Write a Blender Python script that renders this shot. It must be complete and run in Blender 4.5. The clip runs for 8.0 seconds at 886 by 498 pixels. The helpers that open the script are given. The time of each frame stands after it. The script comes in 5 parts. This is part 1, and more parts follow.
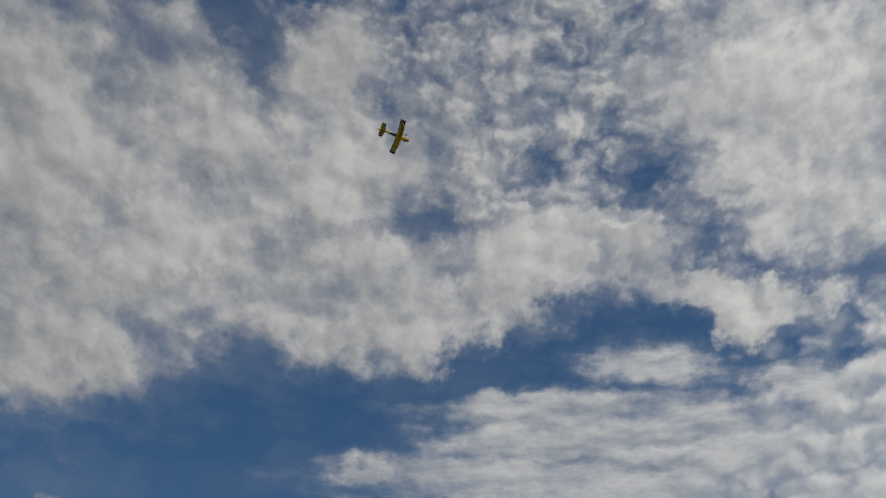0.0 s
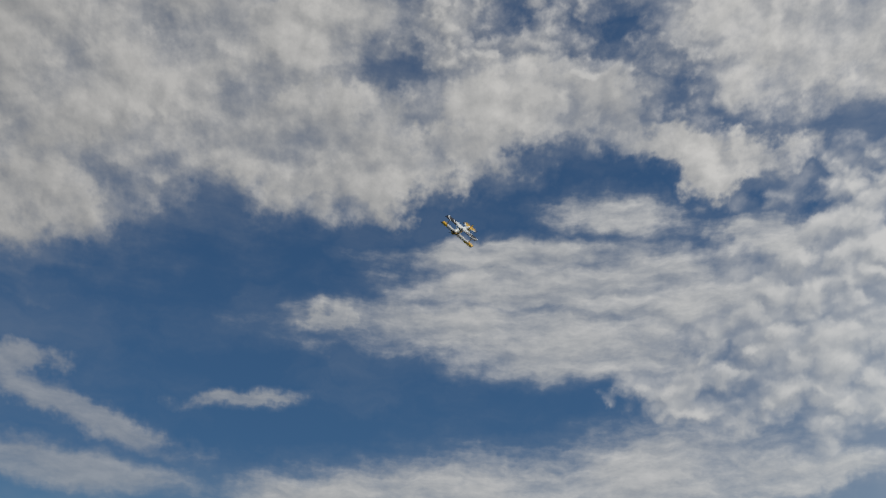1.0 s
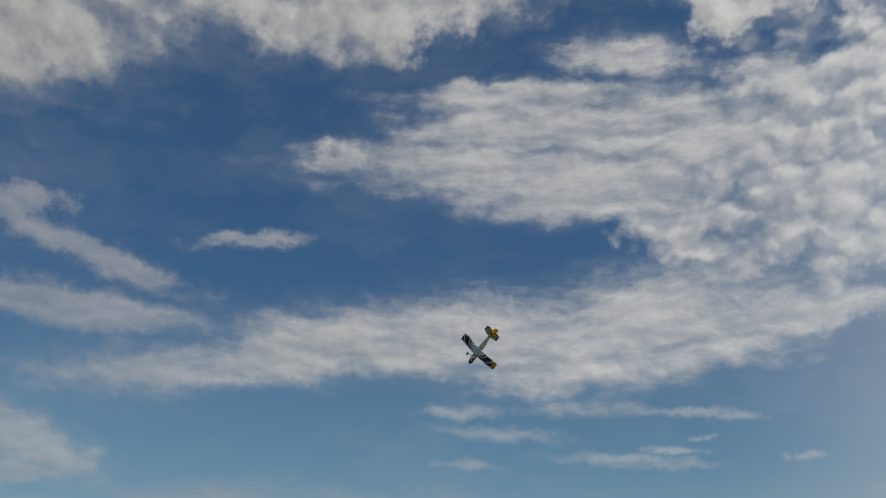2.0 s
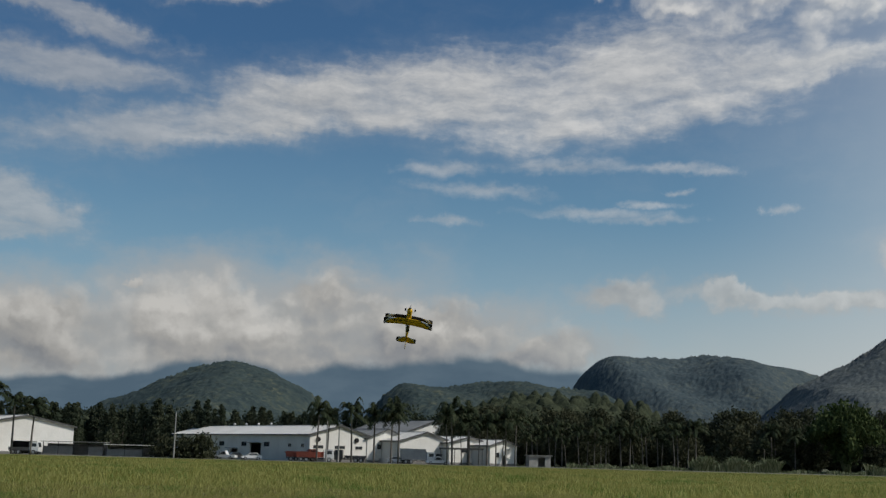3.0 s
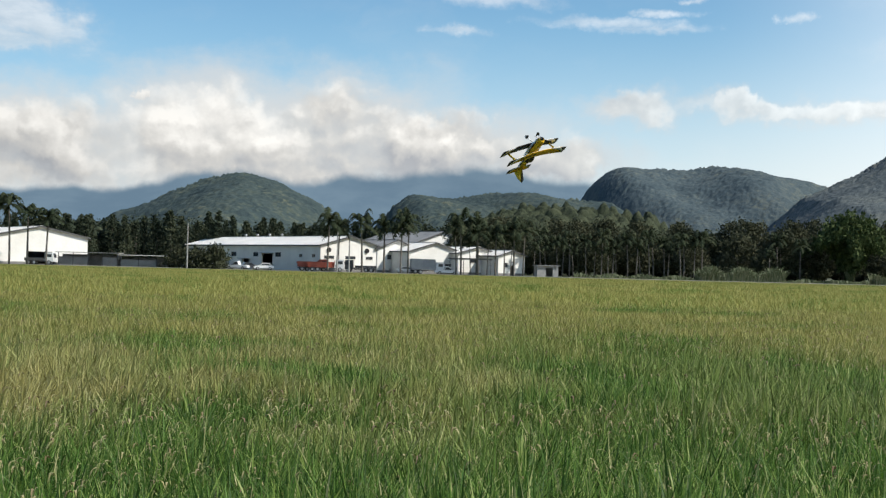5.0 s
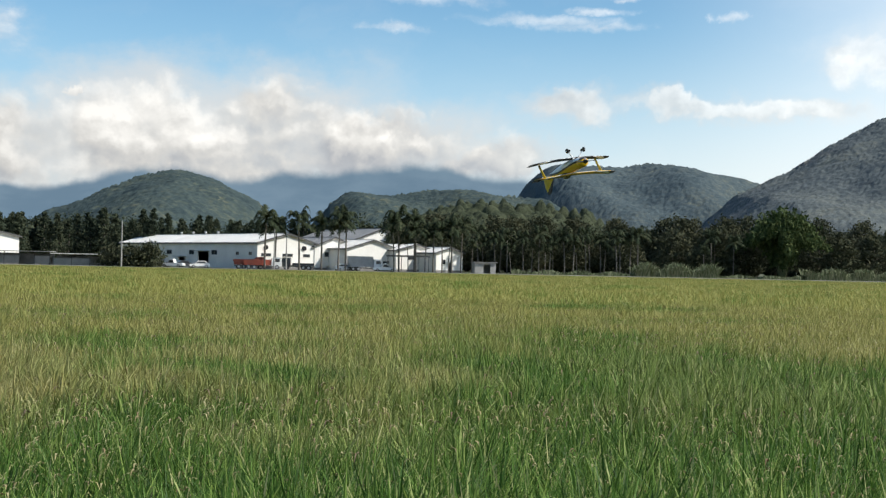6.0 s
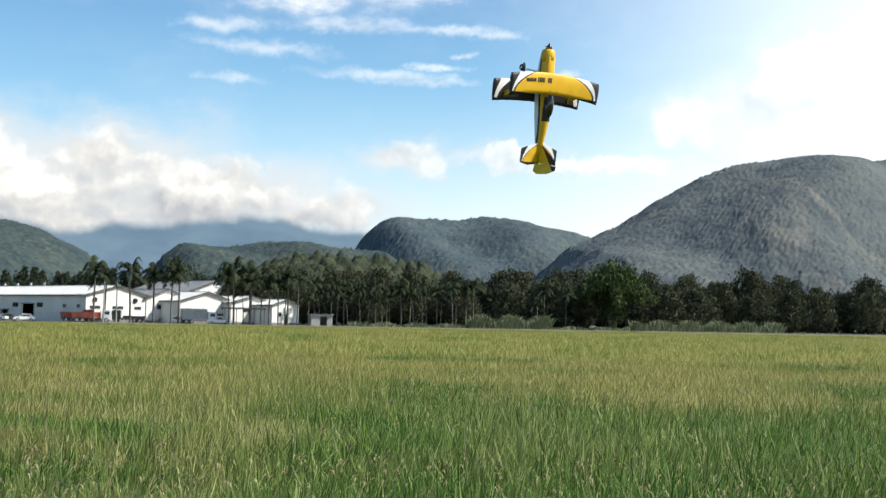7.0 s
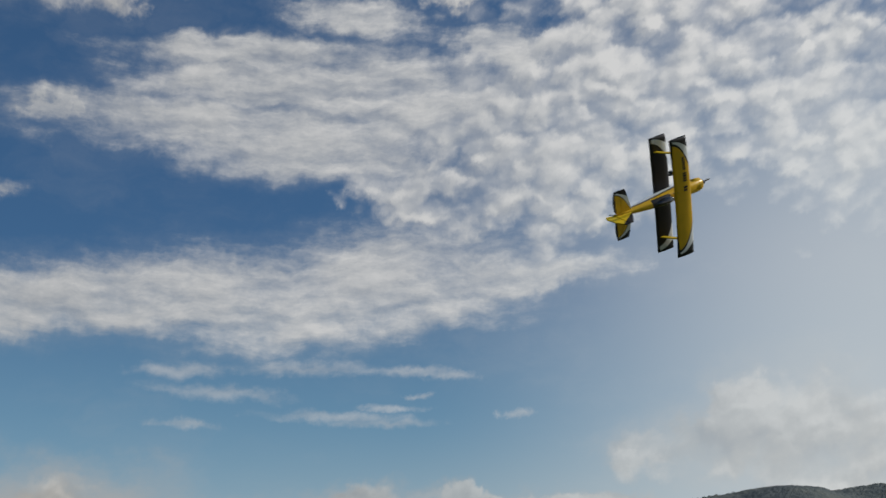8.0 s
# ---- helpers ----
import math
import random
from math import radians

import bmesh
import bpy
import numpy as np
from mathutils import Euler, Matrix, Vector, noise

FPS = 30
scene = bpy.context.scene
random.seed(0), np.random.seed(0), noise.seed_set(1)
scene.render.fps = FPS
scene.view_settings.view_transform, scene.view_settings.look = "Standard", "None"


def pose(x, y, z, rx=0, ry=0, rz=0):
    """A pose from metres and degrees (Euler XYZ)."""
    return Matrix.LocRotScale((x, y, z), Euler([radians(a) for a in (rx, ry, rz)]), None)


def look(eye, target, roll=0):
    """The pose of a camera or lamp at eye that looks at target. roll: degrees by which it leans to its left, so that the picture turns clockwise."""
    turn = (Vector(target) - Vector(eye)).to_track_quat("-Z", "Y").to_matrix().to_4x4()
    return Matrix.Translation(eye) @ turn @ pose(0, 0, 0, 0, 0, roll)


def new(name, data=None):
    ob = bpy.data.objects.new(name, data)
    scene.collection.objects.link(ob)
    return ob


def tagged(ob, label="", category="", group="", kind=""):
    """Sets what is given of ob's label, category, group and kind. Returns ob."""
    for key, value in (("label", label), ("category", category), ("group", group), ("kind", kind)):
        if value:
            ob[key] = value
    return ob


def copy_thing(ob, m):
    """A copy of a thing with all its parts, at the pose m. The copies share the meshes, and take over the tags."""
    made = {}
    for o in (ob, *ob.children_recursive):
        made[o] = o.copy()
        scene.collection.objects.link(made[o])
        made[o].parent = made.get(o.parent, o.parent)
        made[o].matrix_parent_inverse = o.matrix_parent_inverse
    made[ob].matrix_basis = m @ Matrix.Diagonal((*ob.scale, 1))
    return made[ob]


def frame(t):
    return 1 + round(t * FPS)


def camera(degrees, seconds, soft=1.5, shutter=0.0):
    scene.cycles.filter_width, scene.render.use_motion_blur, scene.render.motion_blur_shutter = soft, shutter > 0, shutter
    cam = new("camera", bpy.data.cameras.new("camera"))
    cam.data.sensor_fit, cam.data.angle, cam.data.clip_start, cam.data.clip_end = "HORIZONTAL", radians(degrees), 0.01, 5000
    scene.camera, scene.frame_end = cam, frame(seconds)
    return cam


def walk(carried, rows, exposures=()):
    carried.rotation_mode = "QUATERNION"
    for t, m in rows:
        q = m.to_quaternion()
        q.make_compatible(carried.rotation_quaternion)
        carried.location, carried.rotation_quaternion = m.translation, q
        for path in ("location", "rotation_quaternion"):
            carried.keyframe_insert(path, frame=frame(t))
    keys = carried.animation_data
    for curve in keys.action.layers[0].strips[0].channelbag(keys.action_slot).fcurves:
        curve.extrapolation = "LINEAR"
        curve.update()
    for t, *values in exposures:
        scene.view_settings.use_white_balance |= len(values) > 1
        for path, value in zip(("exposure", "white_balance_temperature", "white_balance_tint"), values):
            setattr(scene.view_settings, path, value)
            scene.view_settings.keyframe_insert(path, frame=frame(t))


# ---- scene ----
EYE = (0, 0, 1.7)
cam = camera(40.0, 8.0, soft=1.3, shutter=0.12)
# seconds, heading to the left, tilt up, lean
CAM_ROWS = [
    (0, 1.42, 35.54, -2.34), (0.1, 1.21, 35.00, -2.30), (0.2, 1.01, 34.47, -2.26), (0.3, 0.81, 33.94, -2.22),
    (0.4, 0.60, 33.36, -2.18), (0.5, 0.39, 32.71, -2.15), (0.6, 0.17, 31.98, -2.11), (0.7, -0.07, 31.20, -2.07),
    (0.8, -0.30, 30.36, -2.04), (0.9, -0.52, 29.46, -2.03), (1, -0.70, 28.50, -2.05), (1.1, -0.86, 27.45, -2.11),
    (1.2, -0.98, 26.38, -2.17), (1.3, -1.06, 25.47, -2.21), (1.4, -1.09, 24.72, -2.22), (1.5, -1.07, 24.10, -2.20),
    (1.6, -1.02, 23.55, -2.17), (1.7, -0.94, 23.01, -2.12), (1.8, -0.84, 22.45, -2.08), (1.9, -0.74, 21.81, -2.04),
    (2, -0.64, 21.04, -2.01), (2.1, -0.54, 20.09, -1.99), (2.2, -0.47, 18.90, -2.01), (2.3, -0.43, 17.44, -2.05),
    (2.4, -0.39, 15.61, -2.14), (2.5, -0.39, 13.90, -2.20), (2.6, -0.49, 12.71, -2.15), (2.7, -0.78, 11.77, -2.00),
    (2.8, -1.23, 11.06, -1.81), (2.9, -1.67, 10.41, -1.62), (3, -1.95, 9.67, -1.48), (3.1, -2.00, 8.76, -1.40),
    (3.2, -1.90, 7.76, -1.33), (3.3, -1.72, 6.74, -1.29), (3.4, -1.49, 5.80, -1.26), (3.5, -1.29, 5.00, -1.25),
    (3.6, -1.08, 4.38, -1.26), (3.7, -0.84, 3.88, -1.28), (3.8, -0.60, 3.46, -1.33), (3.9, -0.38, 3.09, -1.38),
    (4, -0.21, 2.75, -1.43), (4.1, -0.07, 2.45, -1.48), (4.2, 0.07, 2.21, -1.55), (4.3, 0.15, 2.00, -1.62),
    (4.4, 0.15, 1.79, -1.68), (4.5, -0.00, 1.55, -1.73), (4.6, -0.31, 1.27, -1.73), (4.7, -0.68, 1.00, -1.69),
    (4.8, -1.02, 0.83, -1.62), (4.9, -1.38, 0.78, -1.53), (5, -1.75, 0.81, -1.42), (5.1, -2.12, 0.91, -1.31),
    (5.2, -2.49, 1.04, -1.19), (5.3, -2.85, 1.19, -1.09), (5.4, -3.19, 1.33, -1.00), (5.5, -3.51, 1.43, -0.93),
    (5.6, -3.81, 1.47, -0.90), (5.7, -4.08, 1.42, -0.91), (5.8, -4.31, 1.27, -0.97), (5.9, -4.47, 1.01, -1.09),
    (6, -4.68, 0.74, -1.19), (6.1, -5.13, 0.38, -1.21), (6.2, -5.77, -0.07, -1.16), (6.3, -6.52, -0.47, -1.08),
    (6.4, -7.33, -0.71, -1.01), (6.5, -8.12, -0.64, -0.96), (6.6, -8.96, -0.30, -0.96), (6.7, -9.88, 0.23, -0.99),
    (6.8, -10.80, 0.99, -1.02), (6.9, -11.64, 2.01, -1.05), (7, -12.30, 3.34, -1.04), (7.1, -12.82, 5.14, -1.02),
    (7.2, -13.23, 7.34, -0.99), (7.3, -13.50, 9.57, -0.94), (7.4, -13.60, 11.49, -0.84), (7.5, -13.50, 13.02, -0.68),
    (7.6, -13.54, 14.42, -0.44), (7.7, -13.70, 15.69, -0.13), (7.8, -13.94, 16.87, 0.22), (7.9, -14.19, 18.04, 0.59),
    (8, -14.41, 19.25, 0.93)]
# seconds, stops: the clip's camera darkens towards the sky
EXPOSURES = [(0, -0.75), (1.0, -0.75), (2.5, -0.75), (3.0, -0.6), (3.5, -0.28), (4.5, 0.27), (6.0, 0.4), (6.6, 0.55), (7.0, 0.65), (7.5, -0.02), (8.0, -0.58)]
walk(cam, [(t, pose(*EYE, 0, 0, turn) @ pose(0, 0, 0, tilt) @ pose(0, 0, 0, 0, lean) @ pose(0, 0, 0, 90)) for t, turn, tilt, lean in CAM_ROWS], EXPOSURES)

# ---- light ----
SUN = Vector((0.707, -0.23, 0.67)).normalized()
sun = new("sun", bpy.data.lights.new("sun", "SUN"))
sun.data.energy, sun.data.angle, sun.data.color = 4.2, radians(0.6), (1.0, 0.95, 0.86)
sun.matrix_basis = look((200, -40, 180), Vector((200, -40, 180)) - SUN)


class Nodes:
    """Short writing for node trees."""

    def __init__(self, tree):
        self.tree = tree
        tree.nodes.clear()

    def node(self, kind, ins=None, **settings):
        n = self.tree.nodes.new(kind)
        for key, value in settings.items():
            if key == "operation":
                n.operation = value
            elif key == "use_clamp":
                n.use_clamp = value
            elif key == "data_type":
                n.data_type = value
            elif key == "blend_type":
                n.blend_type = value
            elif key == "interpolation_type":
                n.interpolation_type = value
            elif key == "vector_type":
                n.vector_type = value
            elif key == "feature":
                n.feature = value
            elif key == "bands_direction":
                n.bands_direction = value
        for key, value in (ins or {}).items():
            if isinstance(value, bpy.types.NodeSocket):
                self.tree.links.new(value, n.inputs[key])
            else:
                n.inputs[key].default_value = value
        return n

    def math(self, op, a, b=0.0, c=0.0, clamp=False):
        return self.node("ShaderNodeMath", {0: a, 1: b, 2: c}, operation=op, use_clamp=clamp).outputs[0]

    def vmath(self, op, a, b=(0, 0, 0)):
        return self.node("ShaderNodeVectorMath", {0: a, 1: b}, operation=op).outputs[0]

    def dot(self, a, b):
        return self.node("ShaderNodeVectorMath", {0: a, 1: b}, operation="DOT_PRODUCT").outputs["Value"]

    def scaled(self, a, s):
        return self.node("ShaderNodeVectorMath", {0: a, "Scale": s}, operation="SCALE").outputs[0]

    def noise(self, vec, scale, detail=4.0, rough=0.55, color=False, distort=0.0):
        n = self.node("ShaderNodeTexNoise", {"Vector": vec, "Scale": scale, "Detail": detail, "Roughness": rough, "Distortion": distort})
        return n.outputs["Color" if color else "Fac"]

    def ramp(self, v, lo, hi, a=0.0, b=1.0, smooth=True):
        return self.node("ShaderNodeMapRange", {0: v, 1: lo, 2: hi, 3: a, 4: b}, interpolation_type="SMOOTHSTEP" if smooth else "LINEAR").outputs[0]

    def mix(self, f, a, b):
        n = self.node("ShaderNodeMix", {0: f}, data_type="RGBA")
        for i, v in ((6, a), (7, b)):
            if isinstance(v, bpy.types.NodeSocket):
                self.tree.links.new(v, n.inputs[i])
            else:
                n.inputs[i].default_value = (*v[:3], 1)
        return n.outputs[2]

    def pick(self, f, stops):
        n = self.node("ShaderNodeValToRGB", {0: f})
        r = n.color_ramp
        while len(r.elements) < len(stops):
            r.elements.new(0.5)
        for e, (p, c) in zip(r.elements, stops):
            e.position, e.color = p, (*c, 1)
        return n.outputs[0]


# clouds: heading to the right and height in degrees, half width, half height, lean
SHEET = [(-19.6, 36.5, 12.8, 7.5, 10), (-26.4, 40.5, 9.7, 4.5, 15), (-8.5, 33.5, 9.9, 2.9, 5), (-0.8, 32.9, 6.3, 1.6, 2), (5.6, 34.8, 7.0, 2.1, -1), (20.3, 42.1, 8.9, 5.4, -9), (21.6, 36.9, 5.3, 3.2, -9), (-21.3, 28.8, 6.2, 3.2, 11), (15.0, 33.0, 6.5, 1.2, -6), (-9.9, 42.7, 4.2, 3.6, 6), (-7.1, 38.2, 5.3, 3.2, 5), (-33.4, 34.9, 7.3, 6.7, 18), (29.2, 37.4, 6.6, 6.9, -14)]
MOTTLED = [(2.3, 43.3, 14.8, 6.8, 0), (7.3, 37.1, 9.8, 4.2, -2), (-2.2, 46.3, 9.4, 3.1, 2), (14.0, 38.0, 7.0, 4.4, -6)]
RIPPLED = [(20.0, 25.0, 5.8, 5.5, -5), (15.7, 22.5, 5.4, 2.8, -3), (23.4, 28.2, 4.5, 2.7, -8), (28.2, 27.4, 11.1, 4.3, -6), (20.7, 24.1, 7.1, 3.9, -3), (34.5, 23.2, 6.4, 4.2, -8)]
BANDS = [(3.9, 24.7, 9.8, 1.3, 1), (7.6, 23.6, 6.0, 1.2, 0), (-4.8, 24.8, 1.4, 0.8, 4), (4.4, 28.2, 6.0, 0.8, 1), (10.1, 30.1, 3.9, 0.9, -2), (6.2, 26.8, 6.8, 1.3, 0), (12.0, 26.6, 4.9, 2.1, -2), (17.7, 28.7, 2.5, 1.0, -5), (-9.1, 20.9, 2.5, 0.4, 5), (-17.9, 17.0, 6.8, 0.9, -2), (-16.6, 19.5, 5.4, 0.7, -16), (-20.2, 21.3, 1.7, 0.7, 9), (-10.1, 15.0, 8.2, 1.2, 9), (-0.9, 16.8, 9.1, 1.6, 5), (6.3, 16.7, 7.7, 2.1, 0), (12.0, 17.8, 7.2, 2.3, 3), (18.6, 17.8, 4.8, 0.9, 6), (-18.4, 11.1, 3.4, 1.2, -18), (-18.7, 9.5, 3.3, 0.5, 5)]
STREAKS = [(2.0, 13.5, 1.8, 0.3, 1), (7.7, 13.6, 2.8, 0.3, 0), (12.5, 13.5, 2.0, 0.2, -1), (14.7, 13.3, 1.1, 0.2, -1), (3.9, 12.5, 2.6, 0.3, -3), (2.3, 11.0, 1.3, 0.2, 1), (9.4, 11.4, 2.9, 0.25, -3), (11.7, 11.1, 2.0, 0.2, 0), (11.7, 11.8, 1.2, 0.15, -1), (17.8, 11.4, 0.5, 0.2, -2), (13.3, 12.4, 0.5, 0.15, -1)]
BANK = [(-16.6, 5.0, 6.2, 2.3, 3), (-9.9, 5.8, 5.1, 2.6, 3), (-3.9, 5.9, 5.5, 2.5, 2), (1.7, 5.7, 5.1, 1.6, 1), (6.7, 5.0, 3.7, 0.9, 1), (-12.1, 7.7, 0.7, 0.3, 3), (-10.0, 7.0, 1.5, 0.6, 3), (10.7, 7.6, 2.0, 0.7, 0), (18.6, 7.4, 5.7, 0.5, -1), (14.6, 7.8, 0.8, 0.5, 0), (-5.9, 4.1, 5.2, 1.0, 2), (0.4, 4.7, 4.2, 0.8, 2), (28.1, 11.3, 1.6, 1.8, -2), (27.2, 9.7, 3.1, 1.5, -2), (31.9, 9.6, 4.1, 3.3, -2), (24.1, 9.4, 2.1, 1.0, -1)]


def make_sky():
    world = bpy.data.worlds.new("sky")
    scene.world = world
    world.use_nodes = True
    n = Nodes(world.node_tree)
    way = n.node("ShaderNodeTexCoord").outputs["Generated"]
    x, y, z = n.node("ShaderNodeSeparateXYZ", {0: way}).outputs
    sky = n.node("ShaderNodeTexSky")
    sky.sky_type, sky.sun_disc = "NISHITA", False
    sky.sun_elevation, sky.sun_rotation = math.asin(SUN.z), math.atan2(SUN.x, SUN.y)
    sky.air_density, sky.dust_density, sky.ozone_density = 1.0, 1.2, 2.0
    az = n.math("MULTIPLY", n.math("ARCTAN2", x, y), 57.2958)
    el = n.math("MULTIPLY", n.math("ARCSINE", z), 57.2958)
    flat = n.node("ShaderNodeCombineXYZ", {0: az, 1: el, 2: 0.0}).outputs[0]

    def swirl(vec, scale, detail, rough=0.55):
        return n.vmath("MULTIPLY", n.vmath("SUBTRACT", n.noise(vec, scale, detail, rough, color=True), (0.5, 0.5, 0.5)), (1, 1, 0))

    def moved(vec, way, by):
        return n.vmath("ADD", vec, n.vmath("MULTIPLY", way, (by[0], by[1], 0)))

    def turned(vec, angle, scale):
        return n.node("ShaderNodeMapping", {"Vector": vec, "Rotation": (0, 0, radians(angle)), "Scale": (*scale, 1)}).outputs[0]

    def cells(vec, scale, smooth):
        d = n.node("ShaderNodeTexVoronoi", {"Vector": vec, "Scale": scale, "Smoothness": smooth}, feature="SMOOTH_F1").outputs["Distance"]
        return n.math("SUBTRACT", 0.45, d)

    def total(*terms):
        out = None
        for v, k in terms:
            v = n.math("MULTIPLY", v, k)
            out = v if out is None else n.math("ADD", out, v)
        return out

    def around(v, mid=0.5):
        return n.math("SUBTRACT", v, mid)

    def cover(blobs, vec, soft=0.25):
        out = None
        for a, e, w, h, lean in blobs:
            c, q = math.cos(radians(lean)), math.sin(radians(lean))
            along = n.math("SUBTRACT", n.dot(vec, (c / w, q / w, 0)), (a * c + e * q) / w)
            over = n.math("SUBTRACT", n.dot(vec, (-q / h, c / h, 0)), (e * c - a * q) / h)
            v = n.math("SUBTRACT", 1.0, n.math("SQRT", n.math("MULTIPLY_ADD", along, along, n.math("MULTIPLY", over, over))))
            out = v if out is None else n.math("SMOOTH_MAX", out, v, soft)
        return out

    # grain is laid in true angles, so that it does not narrow overhead
    tex = n.node("ShaderNodeCombineXYZ", {0: n.math("MULTIPLY", az, n.math("COSINE", n.math("DIVIDE", el, 57.2958))), 1: el, 2: 0.0}).outputs[0]
    broad = swirl(tex, 0.10, 3.0)
    mid = swirl(tex, 0.36, 4.0, 0.6)
    fine = swirl(tex, 1.25, 3.0, 0.65)
    torn = moved(moved(moved(flat, broad, (9.0, 5.0)), mid, (6.5, 4.6)), fine, (2.4, 1.7))

    # the thick sheet: soft heaps a few degrees across, thinning into wisps
    def sheet_body(vec):
        v = moved(moved(vec, mid, (4.0, 3.0)), fine, (1.1, 0.8))
        return total((cells(v, 0.32, 0.9), 0.8), (cells(v, 0.85, 0.8), 0.38), (around(n.noise(vec, 0.22, 6.0, 0.62)), 2.2))

    body = sheet_body(tex)
    sheet_cover = cover(SHEET, torn)
    s = n.math("ADD", n.math("MINIMUM", n.math("MULTIPLY", sheet_cover, 1.7), 0.72), body)
    a_sheet = n.math("MULTIPLY", n.ramp(s, -0.30, 0.95), 0.97)
    # broken puffs with blue between them
    def puff_body(vec):
        v = moved(moved(n.vmath("MULTIPLY", vec, (0.85, 1, 1)), mid, (3.0, 2.6)), fine, (1.2, 1.0))
        return total((cells(v, 0.55, 0.7), 0.9), (cells(v, 1.4, 0.6), 0.6), (around(n.noise(vec, 0.24, 6.0, 0.62)), 2.2))

    puffs = puff_body(tex)
    m = n.math("ADD", n.math("MINIMUM", n.math("MULTIPLY", cover(MOTTLED, torn), 1.5), 0.42), puffs)
    a_puffs = n.math("MULTIPLY", n.ramp(m, -0.30, 1.0), 0.92)
    # rippled small cells in slanting rows
    def ripple_body(vec):
        v = moved(moved(turned(vec, -32, (0.82, 1.12)), mid, (1.6, 1.6)), fine, (0.7, 0.7))
        return total((cells(v, 0.88, 0.6), 1.25), (cells(v, 2.0, 0.6), 0.40), (around(n.noise(vec, 0.30, 5.0, 0.6)), 1.2))

    ripple = ripple_body(tex)
    r = n.math("ADD", n.math("MINIMUM", n.math("MULTIPLY", cover(RIPPLED, torn), 1.7), 0.62), ripple)
    a_ripple = n.math("MULTIPLY", n.ramp(r, -0.40, 0.95), 0.90)

    # long bands combed sideways by the wind
    combed_at = moved(moved(flat, mid, (5.5, 1.6)), fine, (2.2, 0.6))
    def band_body(vec):
        v = n.vmath("MULTIPLY", moved(vec, mid, (1.5, 1.1)), (0.30, 1.0, 1))
        return total((around(n.noise(v, 0.8, 5.0, 0.62)), 2.1), (around(n.noise(n.vmath("MULTIPLY", vec, (0.6, 1, 1)), 0.6, 5.0, 0.62)), 1.4))

    bands = band_body(tex)
    band_cover = cover(BANDS, moved(combed_at, broad, (4.0, 1.0)), 0.3)
    b = n.math("ADD", n.math("MINIMUM", n.math("MULTIPLY", band_cover, 1.6), 0.62), bands)
    a_bands = n.math("MULTIPLY", n.ramp(b, -0.5, 1.0), n.ramp(az, -15.0, -4.0, 0.46, 0.86))
    st = cover(STREAKS, moved(moved(flat, mid, (3.2, 0.7)), fine, (2.4, 0.55)), 0.15)
    a_streak = n.math("MULTIPLY", n.ramp(n.math("ADD", st, n.math("MULTIPLY", bands, 0.9)), -0.7, 1.0), 0.44)
    # thin veil between the clouds
    a_veil = n.math("MULTIPLY", n.ramp(n.noise(moved(n.vmath("MULTIPLY", flat, (0.5, 1.0, 1)), mid, (2.0, 2.0)), 0.16, 6.0, 0.6), 0.45, 0.75), 0.16)
    # thin wisps trail round the thick clouds
    trail = n.math("ADD", n.math("MAXIMUM", sheet_cover, band_cover), n.math("MULTIPLY", bands, 0.45))
    a_veil = n.math("MAXIMUM", a_veil, n.math("MULTIPLY", n.ramp(trail, -0.75, 0.45), 0.26))

    # each kind is brighter on its side to the sun, up and to the right
    up = n.vmath("ADD", tex, (0.45, 0.55, 0))
    near = n.vmath("ADD", tex, (0.28, 0.36, 0))
    wide = n.ramp(n.noise(flat, 0.07, 5.0, 0.6), 0.35, 0.65, -0.14, 0.14)
    def shade(here, there, gain, mid_tone):
        return n.math("ADD", n.math("ADD", n.math("MULTIPLY", n.math("SUBTRACT", here, there), gain), mid_tone), wide)

    grey = [(0.0, (0.46, 0.475, 0.50)), (0.5, (0.67, 0.67, 0.665)), (1.0, (0.91, 0.895, 0.87))]
    pale = [(0.0, (0.50, 0.525, 0.56)), (0.5, (0.70, 0.71, 0.715)), (1.0, (0.92, 0.91, 0.89))]
    sunny = n.ramp(az, -24.0, 38.0, 8.2, 12.2, smooth=False)
    sheet_col = n.scaled(n.pick(shade(body, sheet_body(up), 1.1, 0.58), grey), sunny)
    puff_col = n.scaled(n.pick(shade(puffs, puff_body(near), 1.1, 0.60), grey), sunny)
    ripple_col = n.scaled(n.pick(shade(ripple, ripple_body(near), 0.95, 0.60), pale), sunny)
    band_col = n.scaled(n.pick(shade(bands, band_body(near), 0.8, 0.60), pale), sunny)

    # the bank of cumulus low over the mountains
    def heaped(vec):
        v = moved(moved(n.vmath("MULTIPLY", vec, (0.85, 1.15, 1)), mid, (3.2, 2.6)), fine, (0.9, 0.8))
        return total((cells(v, 0.34, 0.7), 1.0), (cells(v, 0.95, 0.6), 0.45), (around(n.noise(vec, 0.30, 5.0, 0.55)), 1.3))

    billow = heaped(tex)
    bank_cover = cover(BANK, moved(moved(moved(flat, broad, (2.5, 1.2)), mid, (4.5, 2.4)), fine, (1.0, 0.7)))
    c = n.math("ADD", n.math("MINIMUM", n.math("MULTIPLY", bank_cover, 1.6), 0.7), billow)
    a_bank = n.math("MULTIPLY", n.ramp(c, -0.30, 0.85), n.ramp(az, 4.0, 12.0, 0.97, 0.46))
    lit = shade(billow, heaped(n.vmath("ADD", tex, (0.30, 0.50, 0))), 1.0, 0.52)
    lit = n.math("ADD", lit, n.ramp(el, 3.0, 7.5, -0.26, 0.16))
